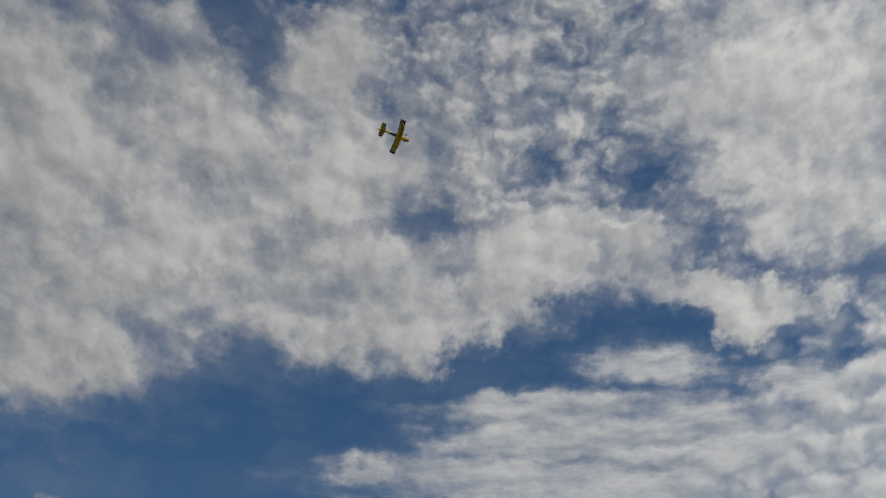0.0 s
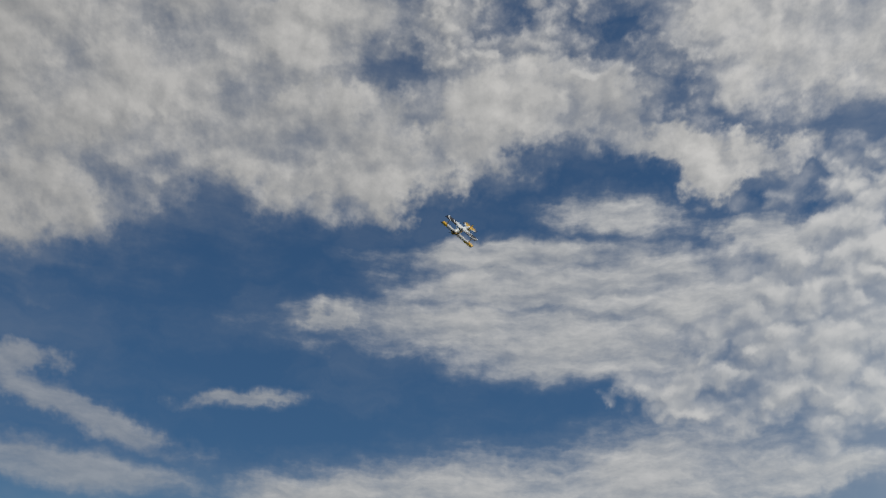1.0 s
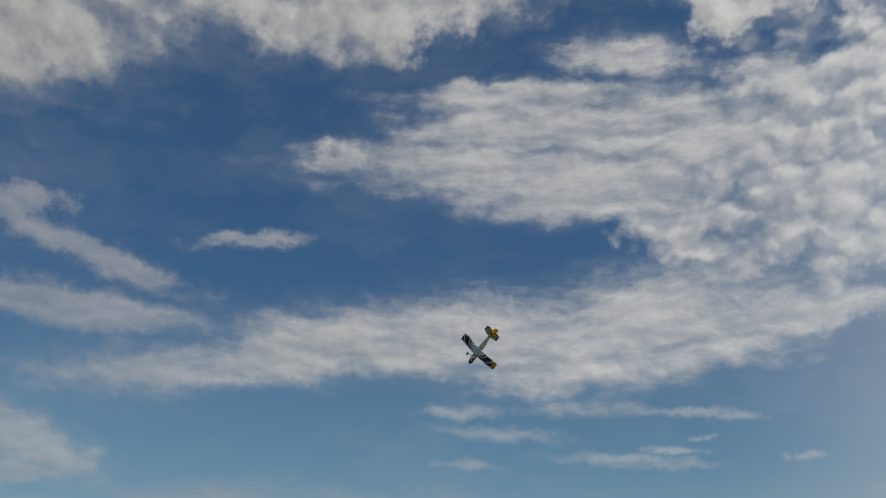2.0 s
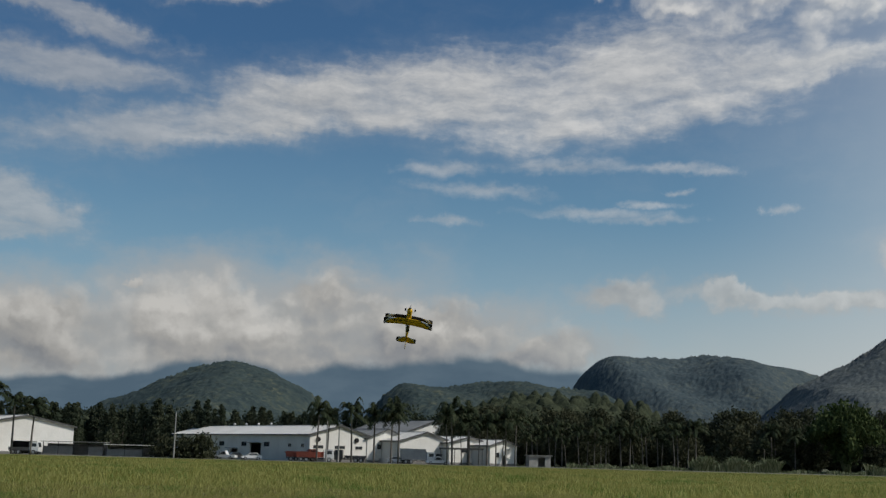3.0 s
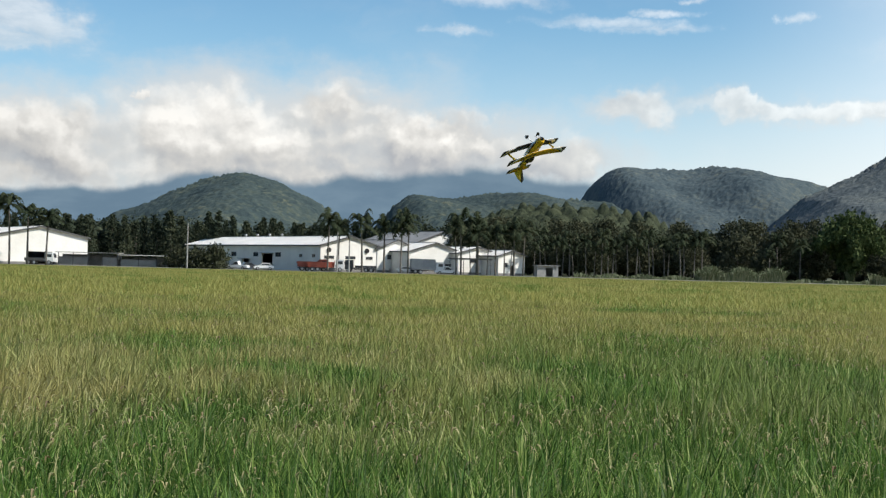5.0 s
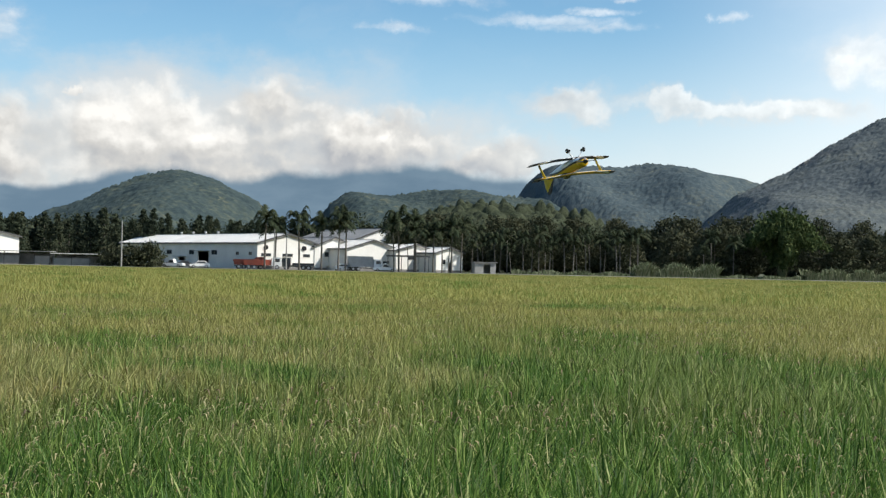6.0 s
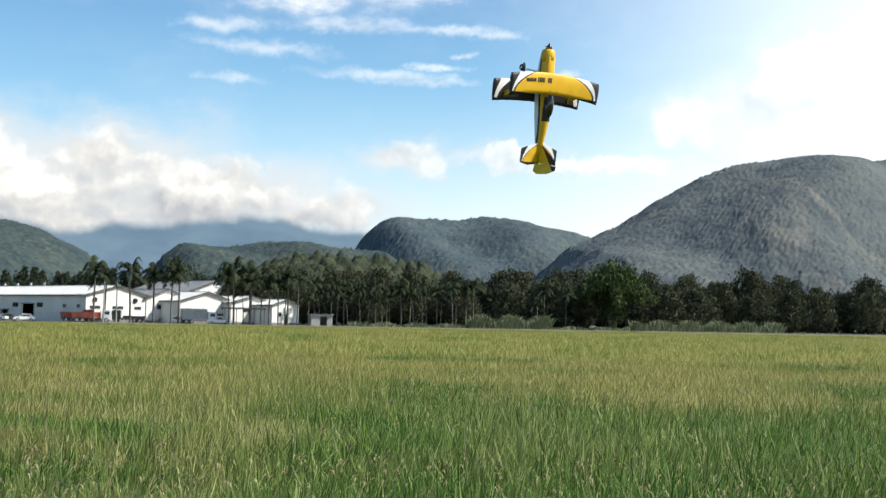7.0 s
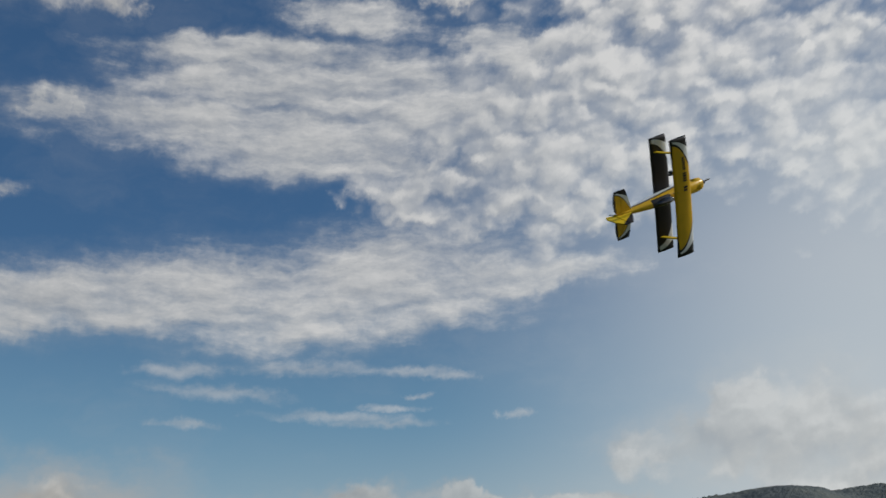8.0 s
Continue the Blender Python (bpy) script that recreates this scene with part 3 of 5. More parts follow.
def make_hill(name, y, points, front, back, size, mat, label, seed, grain=0.42, crowns=0.4):
    """A wooded hill: round treetops crowded over spurs and gullies."""
    rng = np.random.default_rng(seed)
    x0, x1 = points[0][0], points[-1][0]
    lift = 2.0

    def height(x, v):
        base = ridge(points, x) - lift
        ends = np.clip(np.minimum(x - x0, x1 - x) / (0.12 * (x1 - x0)), 0, 1)
        s = np.where(v < 0, -v / front, v / back)
        fall = 0.5 + 0.5 * np.cos(np.pi * np.clip(s, 0, 1))
        gully = 1 + 0.12 * np.sin(x * 0.045 + seed + 2.2 * np.sin(v * 0.012 + x * 0.01)) * np.clip(s * 2.2, 0, 1)
        return np.maximum(base * (0.6 + 0.4 * ends) * fall * gully, -2)

    step = size * grain
    nx, nv = int((x1 - x0) / step), int((front + back * 0.3) / (step * 1.5))
    gx, gv = np.meshgrid(np.linspace(x0, x1, nx), np.linspace(-front, back * 0.3, nv))
    gx = gx + rng.uniform(-0.3, 0.3, gx.shape) * step
    gv = gv + rng.uniform(-0.3, 0.3, gv.shape) * step
    gz = height(gx, gv)
    canopy = size * ((crowns + 1.1 * np.exp(-((gv / 12) ** 2))) * crown_heights(rng, gx, gv, size) + 0.10 * rng.uniform(-1, 1, gx.shape) + 0.35 * value_noise(rng, gx, gv, size * 4) + 0.6 * value_noise(rng, gx, gv, size * 12) + 3.2 * value_noise(rng, gx, gv * 0.35, size * 22) * np.clip(-gv / (front * 0.35), 0, 1)) + size * 0.2
    gz = gz + canopy * np.clip(gz / 8, 0, 1)
    co = np.stack([gx * (1 + gv / y * 0.35), y + gv, gz], -1).reshape(-1, 3)
    i = (np.arange(nv - 1)[:, None] * nx + np.arange(nx - 1)[None]).ravel()
    tri = np.concatenate([np.stack([i, i + 1, i + nx + 1], 1), np.stack([i, i + nx + 1, i + nx], 1)])
    me = big_mesh(name, co, tri, mat, 3)
    me.polygons.foreach_set("use_smooth", np.ones(len(me.polygons), bool))
    tagged(new(name, me), label, "hill", kind="structure")


make_ground()
HILL_1 = [(-232, 34), (-203, 38), (-170, 53), (-141, 63), (-120, 66), (-95, 59), (-69, 47), (-39, 32)]
HILL_2 = [(-43, 38), (-23, 47), (2, 63), (33, 65), (89, 69), (150, 66), (212, 59)]
HILL_3 = [(148, 58), (182, 82), (205, 99), (240, 106), (292, 109), (327, 112), (368, 103), (415, 93), (473, 74)]
HILL_4 = [(276, 40), (337, 69), (376, 88), (418, 113), (451, 132), (484, 145), (512, 150), (568, 152), (633, 154), (711, 151)]
MOUND = [(10, 13), (24, 17), (37, 20), (50, 24), (68, 26), (83, 26), (95, 24), (108, 18), (122, 14), (136, 12)]
FAR = [(-1926, 199), (-1462, 228), (-1090, 224), (-867, 235), (-683, 293), (-497, 287), (-309, 262), (-124, 290), (62, 300), (231, 322), (324, 314), (418, 298), (520, 288), (610, 282), (863, 231)]
make_hill("hill_1", 900, HILL_1, 260, 200, 2.9, M_HAZED_FOREST, "rounded green hill covered with dense forest", 1)
make_hill("hill_2", 1100, HILL_2, 260, 200, 3.2, M_HAZED_FOREST, "long low hill ridge covered with dark forest", 2)
make_hill("hill_3", 1250, HILL_3, 380, 260, 3.4, M_HAZED_STEEP, "broad steep hill with bushy forested crest", 3)
make_hill("hill_4", 1000, HILL_4, 420, 300, 3.1, M_HAZED_PALE, "tall wooded mountainside with dry pale streaks", 4)
make_hill("hill_5", 480, MOUND, 90, 70, 4.2, M_JUNGLE, "low mound of dark jungle behind the palms", 5, 0.2, 1.0)


def make_backdrop():
    """The blue mountain range, four kilometres off, under the cloud bank."""
    xs = np.linspace(FAR[0][0], FAR[-1][0], 160)
    zs = (ridge(FAR, xs) + 4 * np.sin(xs * 0.021) + 2.5 * np.sin(xs * 0.057 + 1)) * 1.085
    rows = ((4000, 1.0, 1.0), (3990, 0.84, 0.0), (3700, 0.4, 0.0), (3500, 0.0, 0.0))
    co = np.concatenate([np.stack([xs, np.full_like(xs, y), zs * k - (10 if k == 0 else 0)], 1) for y, k, _ in rows])
    n = len(xs)
    i = np.concatenate([np.arange(n - 1) + n * r for r in range(3)])
    m = bpy.data.materials.new("hazed_range_glow")
    m.use_nodes = True
    nn = Nodes(m.node_tree)
    # blue haze painted as a glow: the range emits its colour, unlit by the sun
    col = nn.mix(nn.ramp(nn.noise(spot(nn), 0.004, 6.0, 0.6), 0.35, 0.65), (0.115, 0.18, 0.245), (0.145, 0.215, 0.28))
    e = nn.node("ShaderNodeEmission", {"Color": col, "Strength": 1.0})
    hidden = nn.node("ShaderNodeAttribute")
    hidden.attribute_name = "in_cloud"
    veil = nn.ramp(nn.math("ADD", hidden.outputs["Fac"], nn.math("MULTIPLY", nn.math("SUBTRACT", nn.noise(spot(nn), 0.006, 5.0, 0.6), 0.5), 1.2)), 0.15, 0.95)
    clear = nn.node("ShaderNodeBsdfTransparent")
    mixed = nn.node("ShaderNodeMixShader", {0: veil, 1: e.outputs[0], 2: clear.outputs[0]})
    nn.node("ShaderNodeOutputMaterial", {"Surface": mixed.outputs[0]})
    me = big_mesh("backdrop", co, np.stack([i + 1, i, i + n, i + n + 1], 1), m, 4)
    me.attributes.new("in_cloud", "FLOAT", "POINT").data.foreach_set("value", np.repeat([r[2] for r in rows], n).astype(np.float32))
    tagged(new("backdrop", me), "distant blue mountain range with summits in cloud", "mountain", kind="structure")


make_backdrop()

# ---- trees ----


def make_tree(kind, seed, height, spread, crown_base, clump_n, per, leaf, mat, label, category):
    rng = np.random.default_rng(seed)
    tree = thing(kind, pose(0, 0, -50), label, category)
    bm = bmesh.new()
    sway = rng.uniform(-0.4, 0.4, 2)
    tip = height * 0.8
    trunk = [(sway[0] * u * u, sway[1] * u * u, -0.3 + tip * u) for u in np.linspace(0, 1, 6)]
    r0 = height * 0.017
    tube(bm, trunk, [r0 * (1.25 - 0.95 * u) for u in np.linspace(0, 1, 6)], 7)
    centres, radii = [], []
    for k in range(clump_n):
        u = (k + 0.5) / clump_n
        z = crown_base + (height - crown_base) * u
        if kind == "pine_tree":
            w = spread * (1.08 - 1.02 * u) * rng.uniform(0.35, 1.0)
        else:
            w = spread * math.sin(math.pi * min(1, 0.18 + 0.75 * u)) * math.sqrt(rng.uniform(0.05, 1.0))
        a = k * 2.4 + rng.uniform(-0.5, 0.5)
        centres.append((w * math.cos(a), w * math.sin(a), z - 0.12 * w + rng.uniform(-0.4, 0.4)))
        radii.append(spread * rng.uniform(0.22, 0.36) * ((1.15 - 0.75 * u) if kind == "pine_tree" else 1.0))
        if k % 4 == 0 and z < tip:
            tube(bm, [(0, 0, max(0.25 * height, z - 0.35 * w)), (0.5 * w * math.cos(a), 0.5 * w * math.sin(a), z - 0.15 * w), centres[-1]], [r0 * 0.4, r0 * 0.28, r0 * 0.1], 5)
    part("trunk", bm, M_BARK, tree, smooth=True)
    co, f = leaves(rng, np.array(centres), np.array(radii), per, leaf, 0.8)
    crown = new("crown", big_mesh("crown", co, f, mat, 3))
    crown.parent = tree
    return tree


def make_palm(seed, height, fronds, length, label, girth=0.19):
    rng = np.random.default_rng(seed)
    palm = thing("palm_tree", pose(0, 0, -50), label, "palm tree")
    lean = rng.uniform(-0.35, 0.35, 2)
    us = np.linspace(0, 1, 8)
    bm = bmesh.new()
    tube(bm, [(lean[0] * u * u, lean[1] * u * u, -0.3 + (height + 0.3) * u) for u in us], [girth * (1.15 - 0.45 * u + 0.1 * math.sin(3 * u)) for u in us], 8)
    part("trunk", bm, M_PALMBARK, palm, smooth=True)
    bm = bmesh.new()
    tube(bm, [(lean[0], lean[1], height), (lean[0], lean[1], height + 0.7), (lean[0], lean[1], height + 1.3)], [0.16, 0.15, 0.05], 7)
    part("crownshaft", bm, M_PALM, palm, smooth=True)
    top = np.array((lean[0], lean[1], height + 1.1))
    for i in range(fronds):
        a = i * 2.399 + rng.uniform(-0.3, 0.3)
        rise = rng.uniform(0.3, 1.7) if i % 3 else rng.uniform(-0.5, 0.4)
        d = np.array((math.cos(a), math.sin(a), 0))
        side = np.array((-d[1], d[0], 0))
        n = 11
        u = np.linspace(0, 1, n)
        L = length * rng.uniform(0.8, 1.1)
        spine = top + d * (L * (u - 0.12 * u**3))[:, None] * (1 - 0.25 * max(0, rise)) + np.array((0, 0, 1.0)) * (L * (rise * u - (0.42 + 0.55 * rise) * u**2.4))[:, None]
        co, f = [], []
        for j in range(n - 1):
            w = L * 0.22 * math.sin(math.pi * (0.14 + 0.8 * u[j]))
            for sgn in (-1, 1):
                for q in (0.0, 0.5):
                    p = spine[j] * (1 - q) + spine[j + 1] * q
                    e = spine[min(j + 1, n - 1)] - spine[j]
                    tipp = p + sgn * side * w + e * 0.9 - np.array((0, 0, w * rng.uniform(0.4, 0.95)))
                    b = len(co)
                    co += [p, p + e * 0.62, tipp]
                    f.append((b, b + 1, b + 2))
        ob = new("frond", big_mesh("frond", np.array(co), np.array(f), M_PALM, 3))
        ob.parent = palm
    return palm


def make_bamboo(seed, height, reach, label):
    """A clump of culms that rise together and arch over, leafy along their outer half."""
    rng = np.random.default_rng(seed)
    tree = thing("bamboo_tree", pose(0, 0, -50), label, "tree")
    centres, radii = [], []
    for k in range(76):
        a = k * 2.4 + rng.uniform(-0.4, 0.4)
        out = reach * math.sqrt((k + 0.6) / 76) * rng.uniform(0.85, 1.1)
        top = height * (1.06 - 0.42 * (out / reach) ** 2) * rng.uniform(0.85, 1.04)
        us = np.linspace(0, 1, 9)
        path = [(math.cos(a) * (0.7 + out * u**1.7), math.sin(a) * (0.7 + out * u**1.7), -0.2 + top * math.sin(math.pi * 0.5 * min(1.0, u * 1.18)) - top * 0.3 * max(0, u - 0.72) ** 1.4 * 4) for u in us]
        if k % 2 == 0:
            bm = bmesh.new()
            tube(bm, path[:7], [0.09 - 0.011 * j for j in range(7)], 5)
            part("culm", bm, M_CULM, tree, smooth=True)
        for j in range(2, 9):
            centres.append(np.array(path[j]) + rng.normal(0, 0.2, 3))
            radii.append((0.75 + 0.18 * j if j < 7 else 1.75 - 0.45 * (j - 6)) * rng.uniform(0.8, 1.15))
    co, f = leaves(rng, np.array(centres), np.array(radii), 34, 0.5, 0.8, 0.9)
    crown = new("crown", big_mesh("crown", co, f, M_BAMBOO, 3))
    crown.parent = tree
    return tree


def scatter(proto, spots, group, rng, lo=0.85, hi=1.15):
    """The first spot takes the thing itself, each other one a copy."""
    for k, (x, y) in enumerate(spots):
        s = rng.uniform(lo, hi)
        m = pose(x, y, 0, 0, 0, rng.uniform(0, 360))
        ob = proto if k == 0 else copy_thing(proto, m)
        ob.matrix_basis = m @ Matrix.Diagonal((s * rng.uniform(0.92, 1.08), s, s * rng.uniform(0.92, 1.08), 1))
        tagged(ob, group=group)


def plant_all():
    rng = np.random.default_rng(11)
    pines = [make_tree("pine_tree", 20 + i, h, 3.0, 1.2, 54, 34, 0.34, M_PINE, "dark green pine tree in a dense wood", "tree") for i, h in enumerate((12.3, 13.6, 11.2))]
    broads = [make_tree("broadleaf_tree", 30 + i, h, w, 2.0, 56, 48, 0.36, M_LEAF, "dark leafy broadleaf tree at the wood's edge", "tree") for i, (h, w) in enumerate(((11.6, 4.2), (13.4, 4.6), (9.6, 4.0)))]
    def band(x0, x1, y0, y1, count):
        return [(x0 + (x1 - x0) * (k + rng.uniform(0.1, 0.9)) / count, rng.uniform(y0, y1)) for k in range(count)]
    for i, p in enumerate(pines):
        scatter(p, band(-150, 14, 312, 350, 56), "pine wood behind the warehouses", rng, 0.88, 1.1)
    for i, b in enumerate(broads):
        scatter(b, band(10, 250, 282, 340, 60), "wood beyond the field", rng, 0.8, 1.15)
    edge = make_tree("broadleaf_tree", 41, 9.5, 4.2, 1.0, 48, 36, 0.46, M_LEAF, "dense dark tree at the field edge", "tree")
    scatter(edge, [(112, 266), (121, 270), (134, 268), (142, 264), (152, 268), (163, 265), (172, 270), (186, 266), (84, 270), (92, 274), (76, 276)], "edge trees", rng, 0.9, 1.25)
    big = make_bamboo(43, 14.0, 8.6, "huge dark bamboo clump with arching light green sprays")
    scatter(big, [(97.5, 264)], "", rng, 1.0, 1.01)
    bush = make_tree("broadleaf_tree", 45, 5.6, 4.4, 0.4, 46, 30, 0.5, M_LEAF, "round dark green shade tree beside parked cars", "tree")
    scatter(bush, [(-39.3, 251.5), (-43.6, 253.5), (-47.2, 255)], "shade trees by the parked cars", rng, 0.62, 0.78)
    royal = [make_palm(50 + i, h, 20, 4.6, "tall royal palm with drooping dark fronds and grey trunk") for i, h in enumerate((12.0, 9.6))]
    scatter(royal[1], [(-96, 251), (-16, 251), (-14, 253), (-9, 252), (-4.5, 254), (-1, 251.5), (0.5, 253), (11.5, 252), (14.8, 253), (18.6, 251.5), (22.5, 252.5)], "royal palms by the white warehouse", rng, 0.85, 1.0)
    for k, (x, y, s) in enumerate(((-87.3, 250, 0.94), (-83.6, 252, 0.92), (-80.5, 250, 0.93), (-77.2, 251, 0.80), (-72.8, 249, 0.74))):
        m = pose(x, y, 0, 0, 0, 77 * k)
        ob = royal[0] if k == 0 else copy_thing(royal[0], m)
        ob.matrix_basis = m @ Matrix.Diagonal((1.0, 1.0, s, 1))
        tagged(ob, group="royal palms by the white warehouse")
    slim = make_palm(55, 6.6, 15, 3.1, "slender palm with grey trunk in a planted row", 0.11)
    scatter(slim, [(10.5, 252), (13.5, 253), (15, 251), (17, 253), (20.5, 252), (22, 254), (24.5, 253)] + [(28 + 1.55 * k + rng.uniform(-0.6, 0.6), rng.uniform(259, 268)) for k in range(24)] + [(79, 262), (82, 266), (86, 263)], "planted palm row", rng, 0.72, 1.22)


plant_all()


def make_woods():
    """The mass of the wood behind the single trees."""
    rng = np.random.default_rng(9)
    n = 5200
    x = rng.uniform(-190, 330, n)
    y = rng.uniform(335, 420, n) - np.clip(x - 10, 0, 30) * 1.1
    top = 12.0 + 1.2 * np.sin(x * 0.06) + 1.2 * np.sin(x * 0.17 + 1)
    z = top * rng.uniform(0.05, 1.0, n) ** 0.8
    co, f = clumps(rng, np.stack([x, y, z * 0.75], 1), rng.uniform(0.8, 1.8, n), 1.1)
    lc, lf = leaves(rng, np.stack([x, y - 0.5, z], 1), rng.uniform(1.0, 2.0, n), 18, 0.46)
    a = new("dark_woods", big_mesh("dark_woods", np.concatenate([co, lc]), np.concatenate([f, lf + len(co)]), M_PINE, 3))
    tagged(a, "dense dark wood of tall trees behind the buildings", "woods", kind="stuff")


make_woods()


def make_canes():
    """Tall pale cane grass along the field's far edge."""
    rng = np.random.default_rng(5)
    co, f = [], []
    base = 0
    for x0, x1, y, h, count in ((62, 80, 256, 3.4, 2600), (100, 136, 257, 2.9, 4600), (36, 62, 257, 1.2, 900), (80, 99, 257, 1.0, 900)):
        c = np.stack([rng.uniform(x0, x1, count), y + rng.uniform(-1.2, 2.5, count), np.zeros(count)], 1)
        c[:, 2] = 0
        hh = h * rng.uniform(0.35, 1.05, count) * (0.8 + 0.25 * np.sin(c[:, 0] * 0.9))
        d = rng.normal(0, 0.35, (count, 2))
        w = rng.uniform(0.06, 0.14, count)
        top = c + np.stack([d[:, 0] * hh * 0.5, d[:, 1] * hh * 0.5, hh * 0.8], 1)
        tip = top + np.stack([d[:, 0] * hh * 0.7, d[:, 1] * hh * 0.4, hh * rng.uniform(-0.1, 0.2, count)], 1)
        wx = np.stack([w, np.zeros(count), np.zeros(count)], 1)
        v = np.stack([c - wx, c + wx, top + wx, top - wx, tip], 1).reshape(-1, 3)
        i = base + np.arange(count)[:, None] * 5
        co.append(v)
        f += [i + np.array([[0, 1, 2]]), i + np.array([[0, 2, 3]]), i + np.array([[3, 2, 4]])]
        base += count * 5
    me = big_mesh("cane_grass", np.concatenate(co), np.concatenate(f), M_CANE, 3)
    tagged(new("cane_grass", me), "tall pale green cane grass along the field edge", "grass", kind="stuff")


make_canes()

# ---- buildings ----


def wall_mesh(length, height, thick, holes):
    """A wall along x from the ground, with rectangular openings (x0, x1, z0, z1) cut through."""
    xs = sorted({0.0, length, *[h[0] for h in holes], *[h[1] for h in holes]})
    zs = sorted({0.0, height, *[h[2] for h in holes], *[h[3] for h in holes]})
    bm = bmesh.new()
    for a, b in zip(xs, xs[1:]):
        for c, d in zip(zs, zs[1:]):
            mx, mz = (a + b) / 2, (c + d) / 2
            if not any(h[0] < mx < h[1] and h[2] < mz < h[3] for h in holes):
                box(bm, a, b, 0, thick, c, d)
    bmesh.ops.remove_doubles(bm, verts=bm.verts, dist=0.001)
    return bm


def window_in(parent, x0, x1, z0, z1, bars=2):
    win = part("window", boxes((x0, x1, 0.10, 0.12, z0, z1)), M_GLASS, parent)
    w = 0.06
    fr = [(x0, x1, 0.03, 0.10, z0, z0 + w), (x0, x1, 0.03, 0.10, z1 - w, z1)]
    for k in range(bars + 1):
        x = x0 + (x1 - x0 - w) * k / bars
        fr.append((x, x + w, 0.035, 0.095, z0 + w, z1 - w))
    part("window_frame", boxes(*fr), M_TRIM, win)
    part("sill", boxes((x0 - 0.08, x1 + 0.08, -0.10, 0.02, z0 - 0.09, z0 - 0.003)), M_CREAM, win)


def hall(name, m, width, length, eave, apex, label, front=(), side=(), front_doors=(), side_doors=(), roof=None, wall=None, side_wall=None):
    """A gabled hall: the gable lies along x at y = 0, the long side runs back along y at x = 0."""
    roof, wall = roof or M_SHEET, wall or M_WALL
    side_wall = side_wall or wall
    b = thing(name, m, label, "warehouse")
    t = 0.25
    f = part("front_wall", wall_mesh(width, eave, t, list(front) + list(front_doors)), wall, b)
    for a, c in spans(width, front_doors):
        part("plinth", boxes((a, c, -0.03, -0.002, 0, 0.5)), M_PLINTH, f)
    bm = bmesh.new()
    prism(bm, [(0, eave), (width, eave), (width / 2, apex)], 0, t)
    part("gable", bm, wall, b)
    for w in front:
        window_in(f, *w)
    s = part("side_wall", wall_mesh(length - t, eave, t, list(side) + list(side_doors)), side_wall, b)
    s.matrix_basis = pose(0, length, 0, 0, 0, -90)
    for w in side:
        window_in(s, *w)
    for w in side_doors:
        part("awning", boxes((w[0] - 0.6, w[1] + 0.6, -1.3, -0.01, w[3] + 0.05, w[3] + 0.17)), M_ROOFGREY, s)
    part("back_wall", boxes((0.25, width - 0.25, length - t, length, 0, eave)), wall, b)
    part("far_wall", boxes((width - t, width, t, length, 0, eave)), wall, b)
    part("floor_slab", boxes((t, width - t, t, length - t, 0.0, 0.06)), M_PLINTH, b)
    o = 0.45
    k = (apex - eave) / (width / 2)
    for x0, x1 in ((-o, width / 2), (width + o, width / 2)):
        bm = bmesh.new()
        z0 = eave - o * k
        pts = [(x0, z0 + 0.02), (x1, apex + 0.02), (x1, apex + 0.14), (x0, z0 + 0.14)]
        prism(bm, pts if x0 < x1 else pts[::-1], -0.5, length + 0.4)
        bmesh.ops.recalc_face_normals(bm, faces=bm.faces)
        part("roof_slope", bm, roof, b)
        bm = bmesh.new()
        prism(bm, [(x0, z0 - 0.14), (x1, apex - 0.14), (x1, apex + 0.16), (x0, z0 + 0.16)][::1 if x0 < x1 else -1], -0.58, -0.505)
        bmesh.ops.recalc_face_normals(bm, faces=bm.faces)
        part("barge_board", bm, M_TRIM, b, "dark board along the gable edge")
    part("gutter", boxes((-o - 0.14, -o - 0.01, -0.4, length, eave - o * k - 0.16, eave - o * k + 0.12)), M_TRIM, b)
    part("ridge_cap", boxes((width / 2 - 0.25, width / 2 + 0.25, -0.5, length + 0.4, apex + 0.145, apex + 0.2)), roof, b)
    return b


def spans(width, holes):
    out, x = [], 0.0
    for h in sorted(holes):
        if h[0] > x:
            out.append((x, h[0]))
        x = h[1]
    if x < width:
        out.append((x, width))
    return out


def fan(parent, x, z):
    bm = bmesh.new()
    lathe(bm, [(-0.35, 0.42), (-0.3, 0.5), (-0.01, 0.5)], 16, "Y", (x, 0, z))
    part("exhaust_fan", bm, M_DARK, parent, "round black exhaust fan")


def rot(w):
    return math.degrees(math.atan2(w[1], w[0]))


MAIN_TURN = rot((0.82, 0.575))
main = hall("warehouse", pose(-18, 258, 0, 0, 0, MAIN_TURN), 14.9, 66, 5.6, 7.6, "long white gabled warehouse with grey side wall", front=[(0.9, 3.4, 2.7, 3.35), (6.2, 8.8, 2.7, 3.35), (11.4, 13.2, 2.7, 3.35)], side=[(66 - 3.6, 66 - 2.2, 2.9, 3.6), (66 - 9, 66 - 7.6, 2.9, 3.6), (66 - 19.6, 66 - 17, 2.9, 3.9), (66 - 30, 66 - 27.6, 2.9, 3.9), (66 - 41, 66 - 38.4, 2.9, 3.9)], side_doors=[(66 - 25.7, 66 - 20.8, 0, 3.6), (66 - 35, 66 - 32, 0, 2.3)], side_wall=M_CREAM)
fan(main, 2.0, 4.6), fan(main, 11.6, 4.6)
